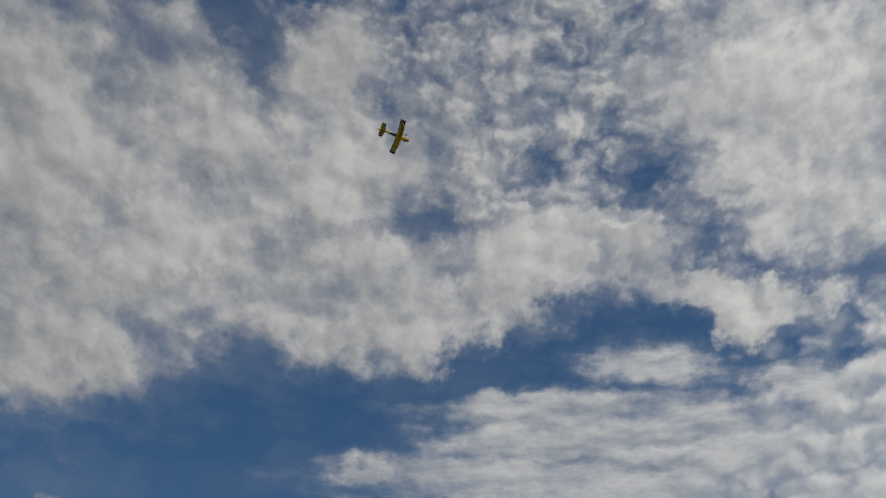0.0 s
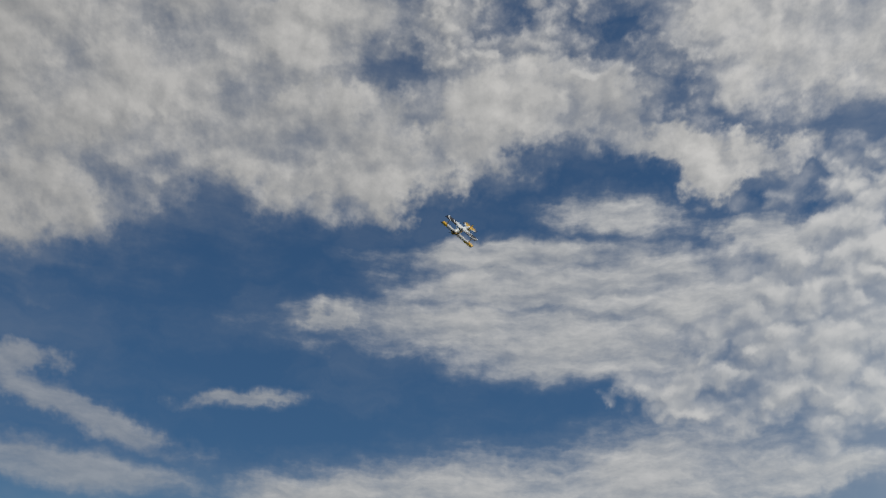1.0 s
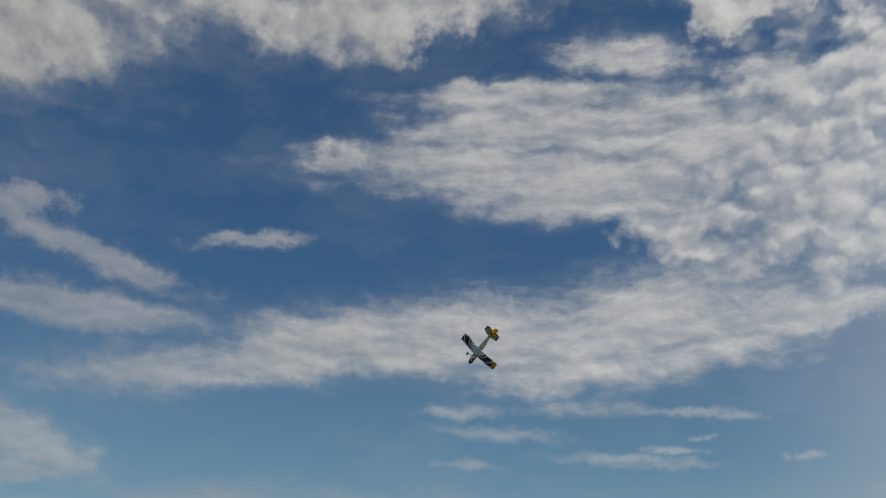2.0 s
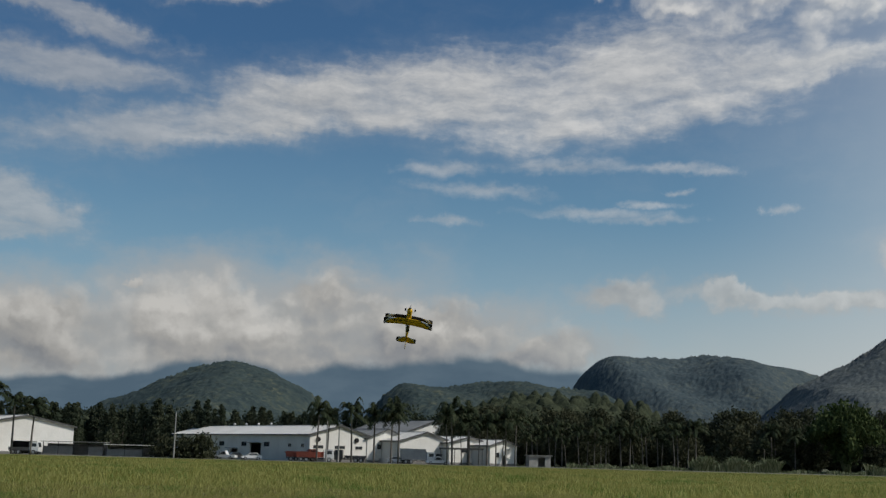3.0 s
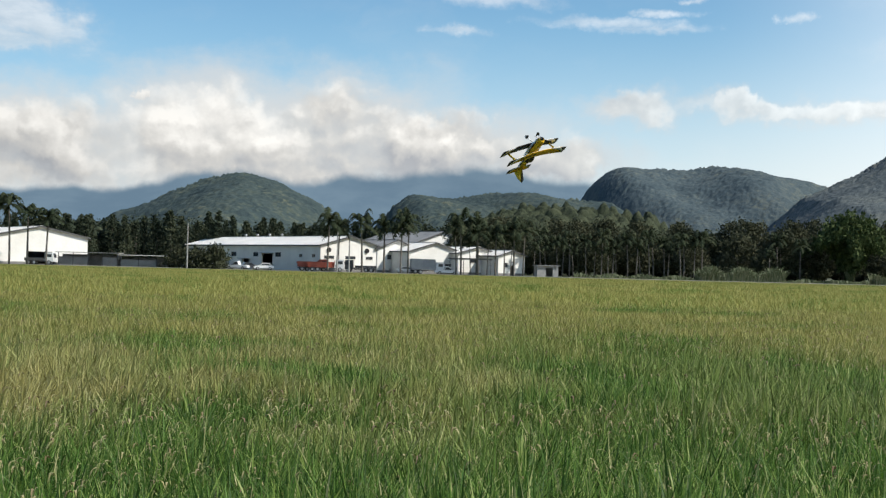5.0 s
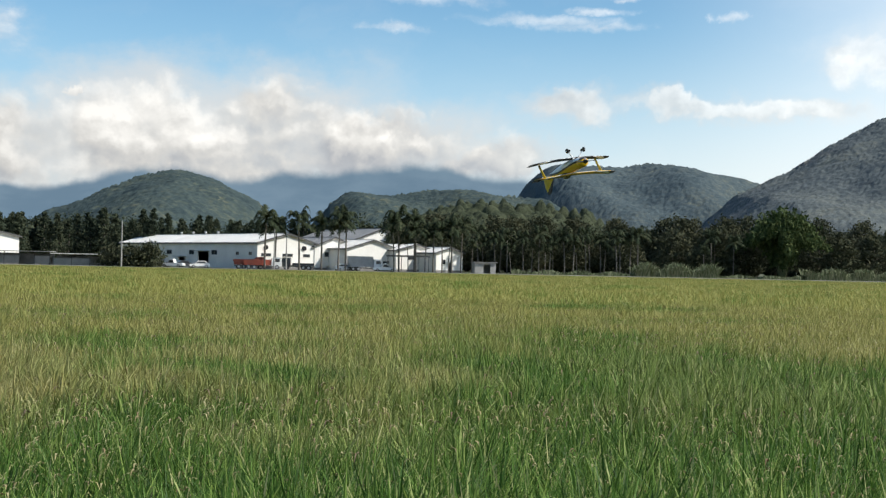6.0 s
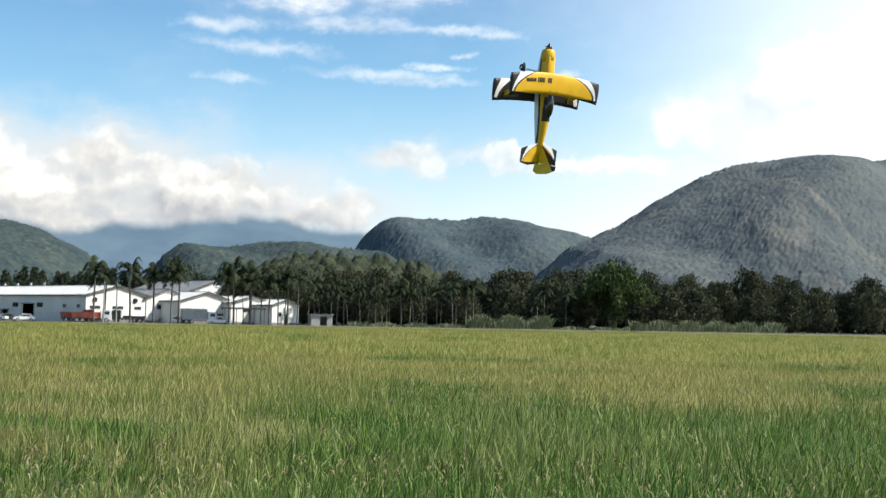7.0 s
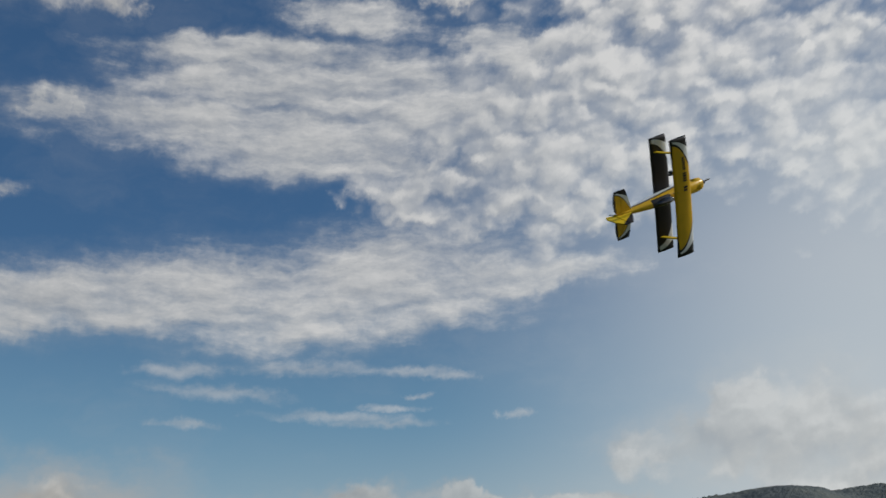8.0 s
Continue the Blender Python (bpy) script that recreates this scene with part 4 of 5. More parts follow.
for k in range(4):
    v = thing("roof_vent", main.matrix_basis @ pose(7.45, 30 + 6.0 * k, 7.78), "small pale turbine vent on the warehouse roof ridge", "vent", "ridge vents")
    part("neck", boxes((-0.16, 0.16, -0.16, 0.16, 0.0, 0.2)), M_STEEL, v)
    bm = bmesh.new()
    lathe(bm, [(0.2, 0.2), (0.3, 0.33), (0.5, 0.33), (0.62, 0.14)], 12, "Z")
    part("cowl", bm, M_STEEL, v, smooth=True)
hall("warehouse", pose(-86, 255, 0, 0, 0, MAIN_TURN), 20.6, 40, 5.9, 8.0, "bright white gabled warehouse with an open bay", front_doors=[(7.7, 12.9, 0, 2.7)], side=[(4 + 6 * k, 5.6 + 6 * k, 2.2, 3.6) for k in range(6)], side_wall=M_CREAM)
hall("warehouse", pose(-6.2, 266, 0, 0, 0, 30), 10.0, 24, 5.3, 7.2, "white annex building with grey roof", front=[(2.5, 5.6, 2.9, 3.9)], front_doors=[(3.0, 5.8, 0, 0.9)], roof=M_ROOFGREY)
hall("warehouse", pose(0.8, 261, 0, 0, 0, 30), 13.0, 20, 4.8, 6.7, "white gabled shop building with dark entrance", front=[(9.0, 11.2, 1.6, 2.2)], front_doors=[(0.5, 2.4, 0, 3.2)])
hall("warehouse", pose(2.6, 296, 0, 0, 0, 30), 15.5, 30, 7.4, 10.2, "large hall with weathered grey roof behind", roof=M_ROOFGREY, side_wall=M_CREAM)
hall("warehouse", pose(11.4, 264, 0, 0, 0, 30), 10.2, 14, 4.7, 6.0, "white low building behind dark palms", front=[(3.0, 5.2, 2.6, 3.3)], front_doors=[(6.0, 8.5, 0, 3.0)])
hall("warehouse", pose(20.0, 262, 0, 0, 0, 34), 7.4, 12, 4.3, 5.4, "small white gabled building at the end of the row", front=[(1.5, 2.6, 1.8, 2.8)], front_doors=[(3.4, 4.3, 0, 2.2)])
for nm, x0, x1, y, z in (("canopy_shed", 9.2, 18.5, 258.6, 3.2),):
    sh = thing("open_canopy", pose(x0, y, 0), "low dark canopy on posts in front of white buildings", "canopy")
    part("roof", boxes((0, x1 - x0, 0, 3.4, z, z + 0.35)), M_TRIM, sh)
    for k in range(4):
        x = 0.2 + (x1 - x0 - 0.6) * k / 3
        part("post", boxes((x, x + 0.14, 0.1, 0.24, 0, z - 0.002)), M_TRIM, sh)


def long_shed(x0, x1, y, z, mat, label):
    s = thing("shed", pose(x0, y, 0), label, "shed")
    w = x1 - x0
    part("back_wall", boxes((0, w, 3.6, 3.8, 0, z - 0.35)), M_PLINTH, s)
    bm = bmesh.new()
    prism(bm, [(-0.3, z - 0.02), (w + 0.3, z - 0.02), (w + 0.3, z + 0.1), (-0.3, z + 0.1)], -0.8, 4.1)
    roof = part("roof", bm, mat, s)
    n = max(3, int(w / 3))
    for k in range(n + 1):
        x = 0.05 + (w - 0.2) * k / n
        part("post", boxes((x, x + 0.14, 0.0, 0.14, 0, z - 0.03)), M_TRIM, s)
    for k in range(n):
        x = 0.2 + (w - 0.2) * k / n
        if k % 3 != 2:
            part("panel", boxes((x, x + (w - 0.2) / n - 0.16, 0.03, 0.1, 0.0, z - 0.9)), M_PLINTH if k % 2 else M_ROOFGREY, s)


long_shed(-73, -60.5, 258, 2.7, M_ROOFGREY, "long low open shed with dark roof")
long_shed(-60, -48.6, 258, 2.35, M_SHEET, "long low shed with pale sheet roof")

gate = thing("gate_hut", pose(28, 258, 0, 0, 0, 6), "small concrete hut at the field edge", "hut")
part("wall", wall_mesh(4.6, 2.3, 0.2, [(1.9, 3.4, 0.0, 1.9)]), M_CONC, gate)
part("side_wall", boxes((0, 0.2, 0.2, 3.2, 0, 2.3)), M_CONC, gate)
part("side_wall", boxes((4.4, 4.6, 0.2, 3.2, 0, 2.3)), M_CONC, gate)
part("back_wall", boxes((0.2, 4.4, 3.0, 3.2, 0, 2.3)), M_CONC, gate)
part("roof", boxes((-0.3, 4.9, -0.4, 3.5, 2.304, 2.45)), M_ROOFGREY, gate)
fence = thing("brick_wall", pose(-99, 252.5, 0), "low red brick wall beside the palms", "wall")
for k in range(6):
    part("pier", boxes((k * 2.2, k * 2.2 + 0.35, 0, 0.35, 0, 2.3)), M_BRICK, fence)
    if k < 5:
        part("panel", boxes((k * 2.2 + 0.352, k * 2.2 + 2.198, 0.08, 0.27, 0, 1.9)), M_BRICK, fence)


def pole(x, y, h, arm=True):
    p = thing("utility_pole", pose(x, y, 0), "tall grey concrete utility pole at the field edge", "pole", "utility poles")
    bm = bmesh.new()
    tube(bm, [(0, 0, -0.3), (0, 0, h)], [0.17, 0.1], 8)
    part("post", bm, M_CONC, p)
    if arm:
        part("crossarm", boxes((-0.9, 0.9, -0.05, 0.05, h - 0.7, h - 0.58)), M_CONC, p)
        for k in (-0.8, 0, 0.8):
            bm = bmesh.new()
            lathe(bm, [(h - 0.575, 0.03), (h - 0.5, 0.06), (h - 0.42, 0.03)], 8, "Z", (k, 0, 0))
            part("insulator", bm, M_CREAM, p)


pole(-44.5, 249.6, 9.2, False)
pole(-14.0, 250, 8.2, False)
pole(-11.6, 251, 8.0, False)

# ---- vehicles ----


def wheel(parent, x, y, r=0.33, w=0.2):
    bm = bmesh.new()
    lathe(bm, [(-w / 2, r * 0.7), (-w / 2, r * 0.94), (-w / 2 + 0.03, r), (w / 2 - 0.03, r), (w / 2, r * 0.94), (w / 2, r * 0.7)], 18, "Y", (x, y, r))
    wh = part("wheel", bm, M_TYRE, parent, smooth=False)
    bm = bmesh.new()
    lathe(bm, [(-w / 2 - 0.006, r * 0.62), (w / 2 + 0.006, r * 0.62)], 14, "Y", (x, y, r))
    part("rim", bm, M_STEEL, wh)


def car(m, paint, label, L=4.1, H=1.45, pickup=False):
    c = thing("car" if not pickup else "pickup_truck", m, label, "car" if not pickup else "truck")
    W2 = 0.84
    prof = [(-L / 2, 0.35), (L / 2, 0.32), (L / 2 + 0.04, 0.6), (L * 0.44, 0.82), (L * 0.24, 0.92), (-L * 0.42, 0.95), (-L / 2, 0.85)]
    bm = bmesh.new()
    prism(bm, prof[::-1], -W2, W2)
    bmesh.ops.bevel(bm, geom=bm.edges[:], offset=0.06, segments=2, affect="EDGES")
    part("body", bm, paint, c, smooth=False)
    cab = [(L * 0.25, 0.9), (L * 0.08, H), (-L * 0.26 if not pickup else -L * 0.06, H), (-L * 0.42 if not pickup else -L * 0.12, 0.93)]
    bm = bmesh.new()
    prism(bm, cab, -W2 + 0.12, W2 - 0.12)
    bmesh.ops.bevel(bm, geom=bm.edges[:], offset=0.05, segments=2, affect="EDGES")
    part("cabin", bm, paint, c)
    for s in (-1, 1):
        y0 = s * (W2 - 0.115)
        bm = bmesh.new()
        g = [(x * 0.86 + L * 0.0, 0.96 + (z - 0.93) * 0.72) for x, z in cab]
        prism(bm, g, min(y0, y0 + s * 0.012), max(y0, y0 + s * 0.012))
        part("side_window", bm, M_GLASS, c)
        part("headlight", boxes((L / 2 - 0.05, L / 2 + 0.045, s * 0.6 - 0.16, s * 0.6 + 0.16, 0.58, 0.72)), M_LAMP, c)
    bm = bmesh.new()
    prism(bm, [(L * 0.245, 0.95), (L * 0.09, H - 0.05), (L * 0.105, H - 0.05), (L * 0.262, 0.95)], -W2 + 0.2, W2 - 0.2)
    part("windscreen", bm, M_GLASS, c)
    for x in (-L * 0.31, L * 0.31):
        for y in (-W2 + 0.06, W2 - 0.06):
            wheel(c, x, y)
    return c


def truck(m, label, cab_mat, bed, bed_mat, L=7.0):
    """Front to +x. bed: 'box', 'dump' or 'flat'."""
    t = thing("truck", m, label, "truck")
    part("chassis", boxes((-L / 2, L / 2 - 0.2, -0.45, 0.45, 0.55, 0.8)), M_TRIM, t)
    bm = bmesh.new()
    prism(bm, [(L / 2 - 1.9, 0.6), (L / 2, 0.6), (L / 2, 1.5), (L / 2 - 0.25, 2.5), (L / 2 - 1.9, 2.5)], -1.1, 1.1)
    bmesh.ops.bevel(bm, geom=bm.edges[:], offset=0.09, segments=2, affect="EDGES")
    part("cab", bm, cab_mat, t)
    bm = bmesh.new()
    prism(bm, [(L / 2 + 0.004, 1.5), (L / 2 - 0.22, 2.38), (L / 2 - 0.2, 2.38), (L / 2 + 0.024, 1.5)], -0.95, 0.95)
    part("windscreen", bm, M_GLASS, t)
    for s in (-1, 1):
        a, b = sorted((s * 1.098, s * 1.112))
        part("side_window", boxes((L / 2 - 1.4, L / 2 - 0.45, a, b, 1.55, 2.2)), M_GLASS, t)
        part("headlight", boxes((L / 2 - 0.02, L / 2 + 0.03, s * 0.8 - 0.18, s * 0.8 + 0.18, 0.8, 1.0)), M_LAMP, t)
    x1 = L / 2 - 2.05
    if bed == "box":
        bm = boxes((-L / 2, x1, -1.2, 1.2, 0.85, 3.1))
        bmesh.ops.bevel(bm, geom=bm.edges[:], offset=0.05, segments=2, affect="EDGES")
        part("cargo_box", bm, bed_mat, t)
    elif bed == "dump":
        bm = bmesh.new()
        prism(bm, [(-L / 2 - 0.3, 1.9), (-L / 2 + 0.3, 0.85), (x1 - 0.1, 0.85), (x1, 2.3), (x1 - 0.1, 2.3), (x1 - 0.2, 1.0), (-L / 2 + 0.4, 1.0), (-L / 2 - 0.2, 1.95)], -1.2, 1.2)
        part("dump_body", bm, bed_mat, t)
        part("side_board", boxes((-L / 2, x1 - 0.12, -1.26, -1.202, 0.9, 2.0)), bed_mat, t)
        part("side_board", boxes((-L / 2, x1 - 0.12, 1.202, 1.26, 0.9, 2.0)), bed_mat, t)
        for k in range(5):
            x = -L / 2 + 0.2 + k * (x1 + L / 2 - 0.5) / 4
            part("rib", boxes((x, x + 0.1, -1.32, -1.262, 0.9, 2.02)), bed_mat, t)
    else:
        part("flatbed", boxes((-L / 2, x1, -1.15, 1.15, 0.82, 0.98)), bed_mat, t)
        part("load_board", boxes((-L / 2, x1, -1.15, -1.1, 0.984, 1.4)), bed_mat, t)
    for x in (-L / 2 + 0.9, -L / 2 + 2.0, L / 2 - 1.0):
        for y in (-0.98, 0.98):
            wheel(t, x, y, 0.46, 0.28)
    return t


car(pose(-29.3, 253.0, 0, 0, 0, -170), M_CARW, "small white hatchback car parked by the warehouse")
car(pose(-44.2, 255, 0, 0, 0, 15), M_CARW, "white car parked under the shade tree", L=4.2)
car(pose(-47.8, 256, 0, 0, 0, 5), M_CARD, "dark car parked beside the shed")
car(pose(-35.2, 256.5, 0, 0, 0, 165), M_CARW, "white pickup truck parked by the tree", L=4.9, H=1.75, pickup=True)
car(pose(8.6, 254.0, 0, 0, 0, 8), M_CARW, "white pickup truck in front of the shop", L=5.0, H=1.7, pickup=True)
car(pose(0.2, 256.5, 0, 0, 0, 20), M_CARW, "white car parked near the annex")
car(pose(-33.0, 259, 0, 0, 0, 20), M_CARD, "dark car parked by the long wall")
truck(pose(-16.4, 253.2, 0, 0, 0, 4), "red dump truck with white cab", M_CARW, "dump", M_RED, 7.6)
truck(pose(-19.4, 256.2, 0, 0, 0, 8), "red tipper truck body beside the warehouse", M_RED, "dump", M_RED, 6.4)
truck(pose(-9.4, 254.5, 0, 0, 0, 176), "dark flatbed truck with boards", M_CARD, "flat", M_TRIM, 6.6)
truck(pose(4.6, 256.6, 0, 0, 0, 10), "white truck with grey cargo box", M_CARW, "box", M_TANK, 7.2)
truck(pose(-75.0, 252.8, 0, 0, 0, 0), "white cab truck parked at the warehouse bay", M_CARW, "flat", M_TRIM, 6.0)

# ---- the model biplane: x to its right wing, y to its nose, z to its top ----
YELLOW, BLACK, WHITE = (0.72, 0.41, 0.012), (0.018, 0.015, 0.016), (0.74, 0.74, 0.73)
HALF, CHORD = 0.60, 0.20


def foam_grain(n):
    return n.noise(local(n), 160.0, 2.0), 0.0008


def swoosh(y_mid, half, chord, inner, line, band, tip, start):
    """A printed scheme: inner colour, a thin line, a pale arc and a dark tip, swept towards the wing's end."""
    def build(n):
        s = n.node("ShaderNodeSeparateXYZ", {0: local(n)})
        x, y = n.math("ABSOLUTE", s.outputs[0]), s.outputs[1]
        c = n.math("DIVIDE", n.math("SUBTRACT", y, y_mid - chord / 2), chord)
        c2 = n.math("MULTIPLY", n.math("MAXIMUM", c, 0.0), n.math("MAXIMUM", c, 0.0))
        d = n.math("ADD", x, n.math("MULTIPLY", c2, start * half))
        step = lambda v, at: n.ramp(v, at - 0.003, at + 0.003)
        col = n.mix(step(d, half * 0.885), inner, line)
        col = n.mix(step(d, half * 0.925), col, band)
        e = n.math("ADD", x, n.math("MULTIPLY", c2, start * half * 0.45))
        col = n.mix(step(e, half * 0.955), col, tip)
        edge = n.math("MAXIMUM", n.math("SUBTRACT", x, half * 0.968), n.math("SUBTRACT", 0.045, c))
        col = n.mix(n.math("GREATER_THAN", edge, 0.0), col, tip)
        stain = n.ramp(n.noise(local(n), 9.0, 4.0), 0.3, 0.8, 1.0, 0.86)
        return n.node("ShaderNodeMix", {0: 1.0, 6: col, 7: n.node("ShaderNodeCombineColor", {0: stain, 1: stain, 2: stain}).outputs[0]}, data_type="RGBA", blend_type="MULTIPLY").outputs[2]
    return build


def foam(name, build, rough=0.45):
    return material(name, build, rough, bump=foam_grain, spec=0.4)


M_UP_TOP = foam("upper_wing_top", swoosh(0.083, HALF, CHORD, YELLOW, BLACK, WHITE, BLACK, 0.42))
def striped(y_mid, half, chord, sweep, inner, stops):
    """A printed underside: swept stripes from the middle to the tip, each from its share of the half span on."""
    def build(n):
        s = n.node("ShaderNodeSeparateXYZ", {0: local(n)})
        c = n.math("MAXIMUM", n.math("DIVIDE", n.math("SUBTRACT", s.outputs[1], y_mid - chord / 2), chord), 0.0)
        d = n.math("ADD", n.math("ABSOLUTE", s.outputs[0]), n.math("MULTIPLY", n.math("MULTIPLY", c, c), sweep * half))
        col = n.mix(0.0, inner, inner)
        for at, paint in stops:
            col = n.mix(n.ramp(d, half * at - 0.003, half * at + 0.003), col, paint)
        return n.mix(n.ramp(n.noise(local(n), 9.0, 4.0), 0.4, 0.8, 0.0, 0.12), col, (0.30, 0.28, 0.25))
    return build


M_UP_BOT = foam("upper_wing_bottom", striped(0.083, HALF, CHORD, 0.22, (0.62, 0.61, 0.58), [(0.72, BLACK), (0.735, YELLOW), (1.06, BLACK)]))
M_LOW_TOP = foam("lower_wing_top", swoosh(0.011, HALF, CHORD, (0.022, 0.017, 0.016), WHITE, WHITE, BLACK, 0.34))
M_LOW_BOT = foam("lower_wing_bottom", striped(0.011, HALF, CHORD, 0.34, WHITE, [(0.46, BLACK), (0.54, WHITE), (0.60, BLACK), (0.90, WHITE), (0.96, BLACK)]))
M_TAIL = foam("tail_print", swoosh(-0.56, 0.235, 0.17, YELLOW, BLACK, WHITE, BLACK, 0.72))


def fuselage_print(n):
    s = n.node("ShaderNodeSeparateXYZ", {0: local(n)})
    y, z = s.outputs[1], s.outputs[2]
    wave = n.math("ADD", z, n.math("MULTIPLY", n.math("SINE", n.math("MULTIPLY", y, 6.0)), 0.018))
    col = n.mix(n.math("GREATER_THAN", wave, -0.018), WHITE, BLACK)
    col = n.mix(n.math("GREATER_THAN", wave, 0.006), col, YELLOW)
    deck = n.math("MULTIPLY", n.math("GREATER_THAN", n.math("SUBTRACT", z, n.math("MULTIPLY", y, 0.06)), 0.058), n.math("MULTIPLY", n.math("LESS_THAN", y, -0.02), n.math("GREATER_THAN", y, -0.25)))
    return n.mix(deck, col, BLACK)


M_FUSE = foam("fuselage_print", fuselage_print, 0.35)
M_COWL = foam("cowl_print", lambda n: n.mix(n.math("GREATER_THAN", n.node("ShaderNodeSeparateXYZ", {0: local(n)}).outputs[2], -0.03), (0.05, 0.045, 0.045), YELLOW), 0.3)
M_FIN = foam("fin_print", lambda n: n.mix(n.math("GREATER_THAN", n.math("ADD", n.node("ShaderNodeSeparateXYZ", {0: local(n)}).outputs[2], n.math("MULTIPLY", n.node("ShaderNodeSeparateXYZ", {0: local(n)}).outputs[1], 0.7)), -0.275), (0.74, 0.50, 0.015), BLACK))
M_BLACKF = material("black_plastic", (0.015, 0.015, 0.016), 0.35)
M_CANOPY = material("smoked_canopy", worn((0.02, 0.015, 0.012), (0.045, 0.03, 0.025), 6.0), 0.12, coat=0.8)
M_WHITEF = foam("white_foam", worn((0.68, 0.68, 0.67), (0.76, 0.76, 0.75), 8.0))
M_YELLOWF = foam("yellow_foam", worn((0.66, 0.42, 0.012), (0.74, 0.50, 0.016), 8.0))
M_CARBON = material("carbon_rod", (0.02, 0.02, 0.022), 0.4)


def wing_mesh(half, y_mid, chord, z_mid, sweep, bow, thick, n_span=14, y0=None, y1=None):
    """A wing panel with a rounded nose and a thin trailing edge. y0, y1: the part of the chord that it takes (0 rear, 1 front)."""
    prof = [(1.0, 0.0), (0.97, 0.42), (0.88, 0.8), (0.70, 1.0), (0.45, 0.85), (0.2, 0.45), (0.0, 0.1)]
    a, b = (0.0 if y0 is None else y0), (1.0 if y1 is None else y1)
    def t_at(c):
        for (c0, t0), (c1, t1) in zip(prof, prof[1:]):
            if c1 <= c <= c0:
                return t0 + (t1 - t0) * (c0 - c) / (c0 - c1)
        return 0.1
    cs = [b] + [c for c, _ in prof if a < c < b] + [a]
    bm = bmesh.new()
    rows = []
    for i in range(2 * n_span + 1):
        u = (i - n_span) / n_span
        y_off = y_mid + sweep * (0.35 - u * u)
        zc = z_mid + bow * (u * u - 0.9)
        top = [bm.verts.new((half * u, y_off + (c - 0.5) * chord, zc + thick * 0.55 * t_at(c))) for c in cs]
        bot = [bm.verts.new((half * u, y_off + (c - 0.5) * chord, zc - thick * 0.45 * t_at(c))) for c in cs]
        rows.append((top, bot))
    k = len(cs)
    for (ta, ba), (tb, bb) in zip(rows, rows[1:]):
        for j in range(k - 1):
            bm.faces.new((ta[j], tb[j], tb[j + 1], ta[j + 1])).material_index = 0
            bm.faces.new((ba[j + 1], bb[j + 1], bb[j], ba[j])).material_index = 1
        bm.faces.new((ta[k - 1], tb[k - 1], bb[k - 1], ba[k - 1]))
        bm.faces.new((ta[0], ba[0], bb[0], tb[0]))
    for (t, b_), flip in ((rows[0], 1), (rows[-1], -1)):
        for j in range(k - 1):
            q = (t[j], t[j + 1], b_[j + 1], b_[j])
            bm.faces.new(q[::flip])
    bmesh.ops.remove_doubles(bm, verts=bm.verts, dist=0.0004)
    bmesh.ops.recalc_face_normals(bm, faces=bm.faces)
    return bm


def plate(pts, thick, axis="x"):
    """A foam plate: outline (y, z) with its thickness along x, or (x, y) with its thickness along z."""
    bm = bmesh.new()
    if axis == "x":
        a = [bm.verts.new((-thick / 2, p, q)) for p, q in pts]
        b = [bm.verts.new((thick / 2, p, q)) for p, q in pts]
    else:
        a = [bm.verts.new((p, q, -thick / 2)) for p, q in pts]
        b = [bm.verts.new((p, q, thick / 2)) for p, q in pts]
    bm.faces.new(a), bm.faces.new(b[::-1])
    for i in range(len(pts)):
        j = (i + 1) % len(pts)
        bm.faces.new((a[j], a[i], b[i], b[j]))
    bmesh.ops.recalc_face_normals(bm, faces=bm.faces)
    bmesh.ops.bevel(bm, geom=[e for e in bm.edges], offset=thick * 0.28, segments=2, affect="EDGES")
    return bm


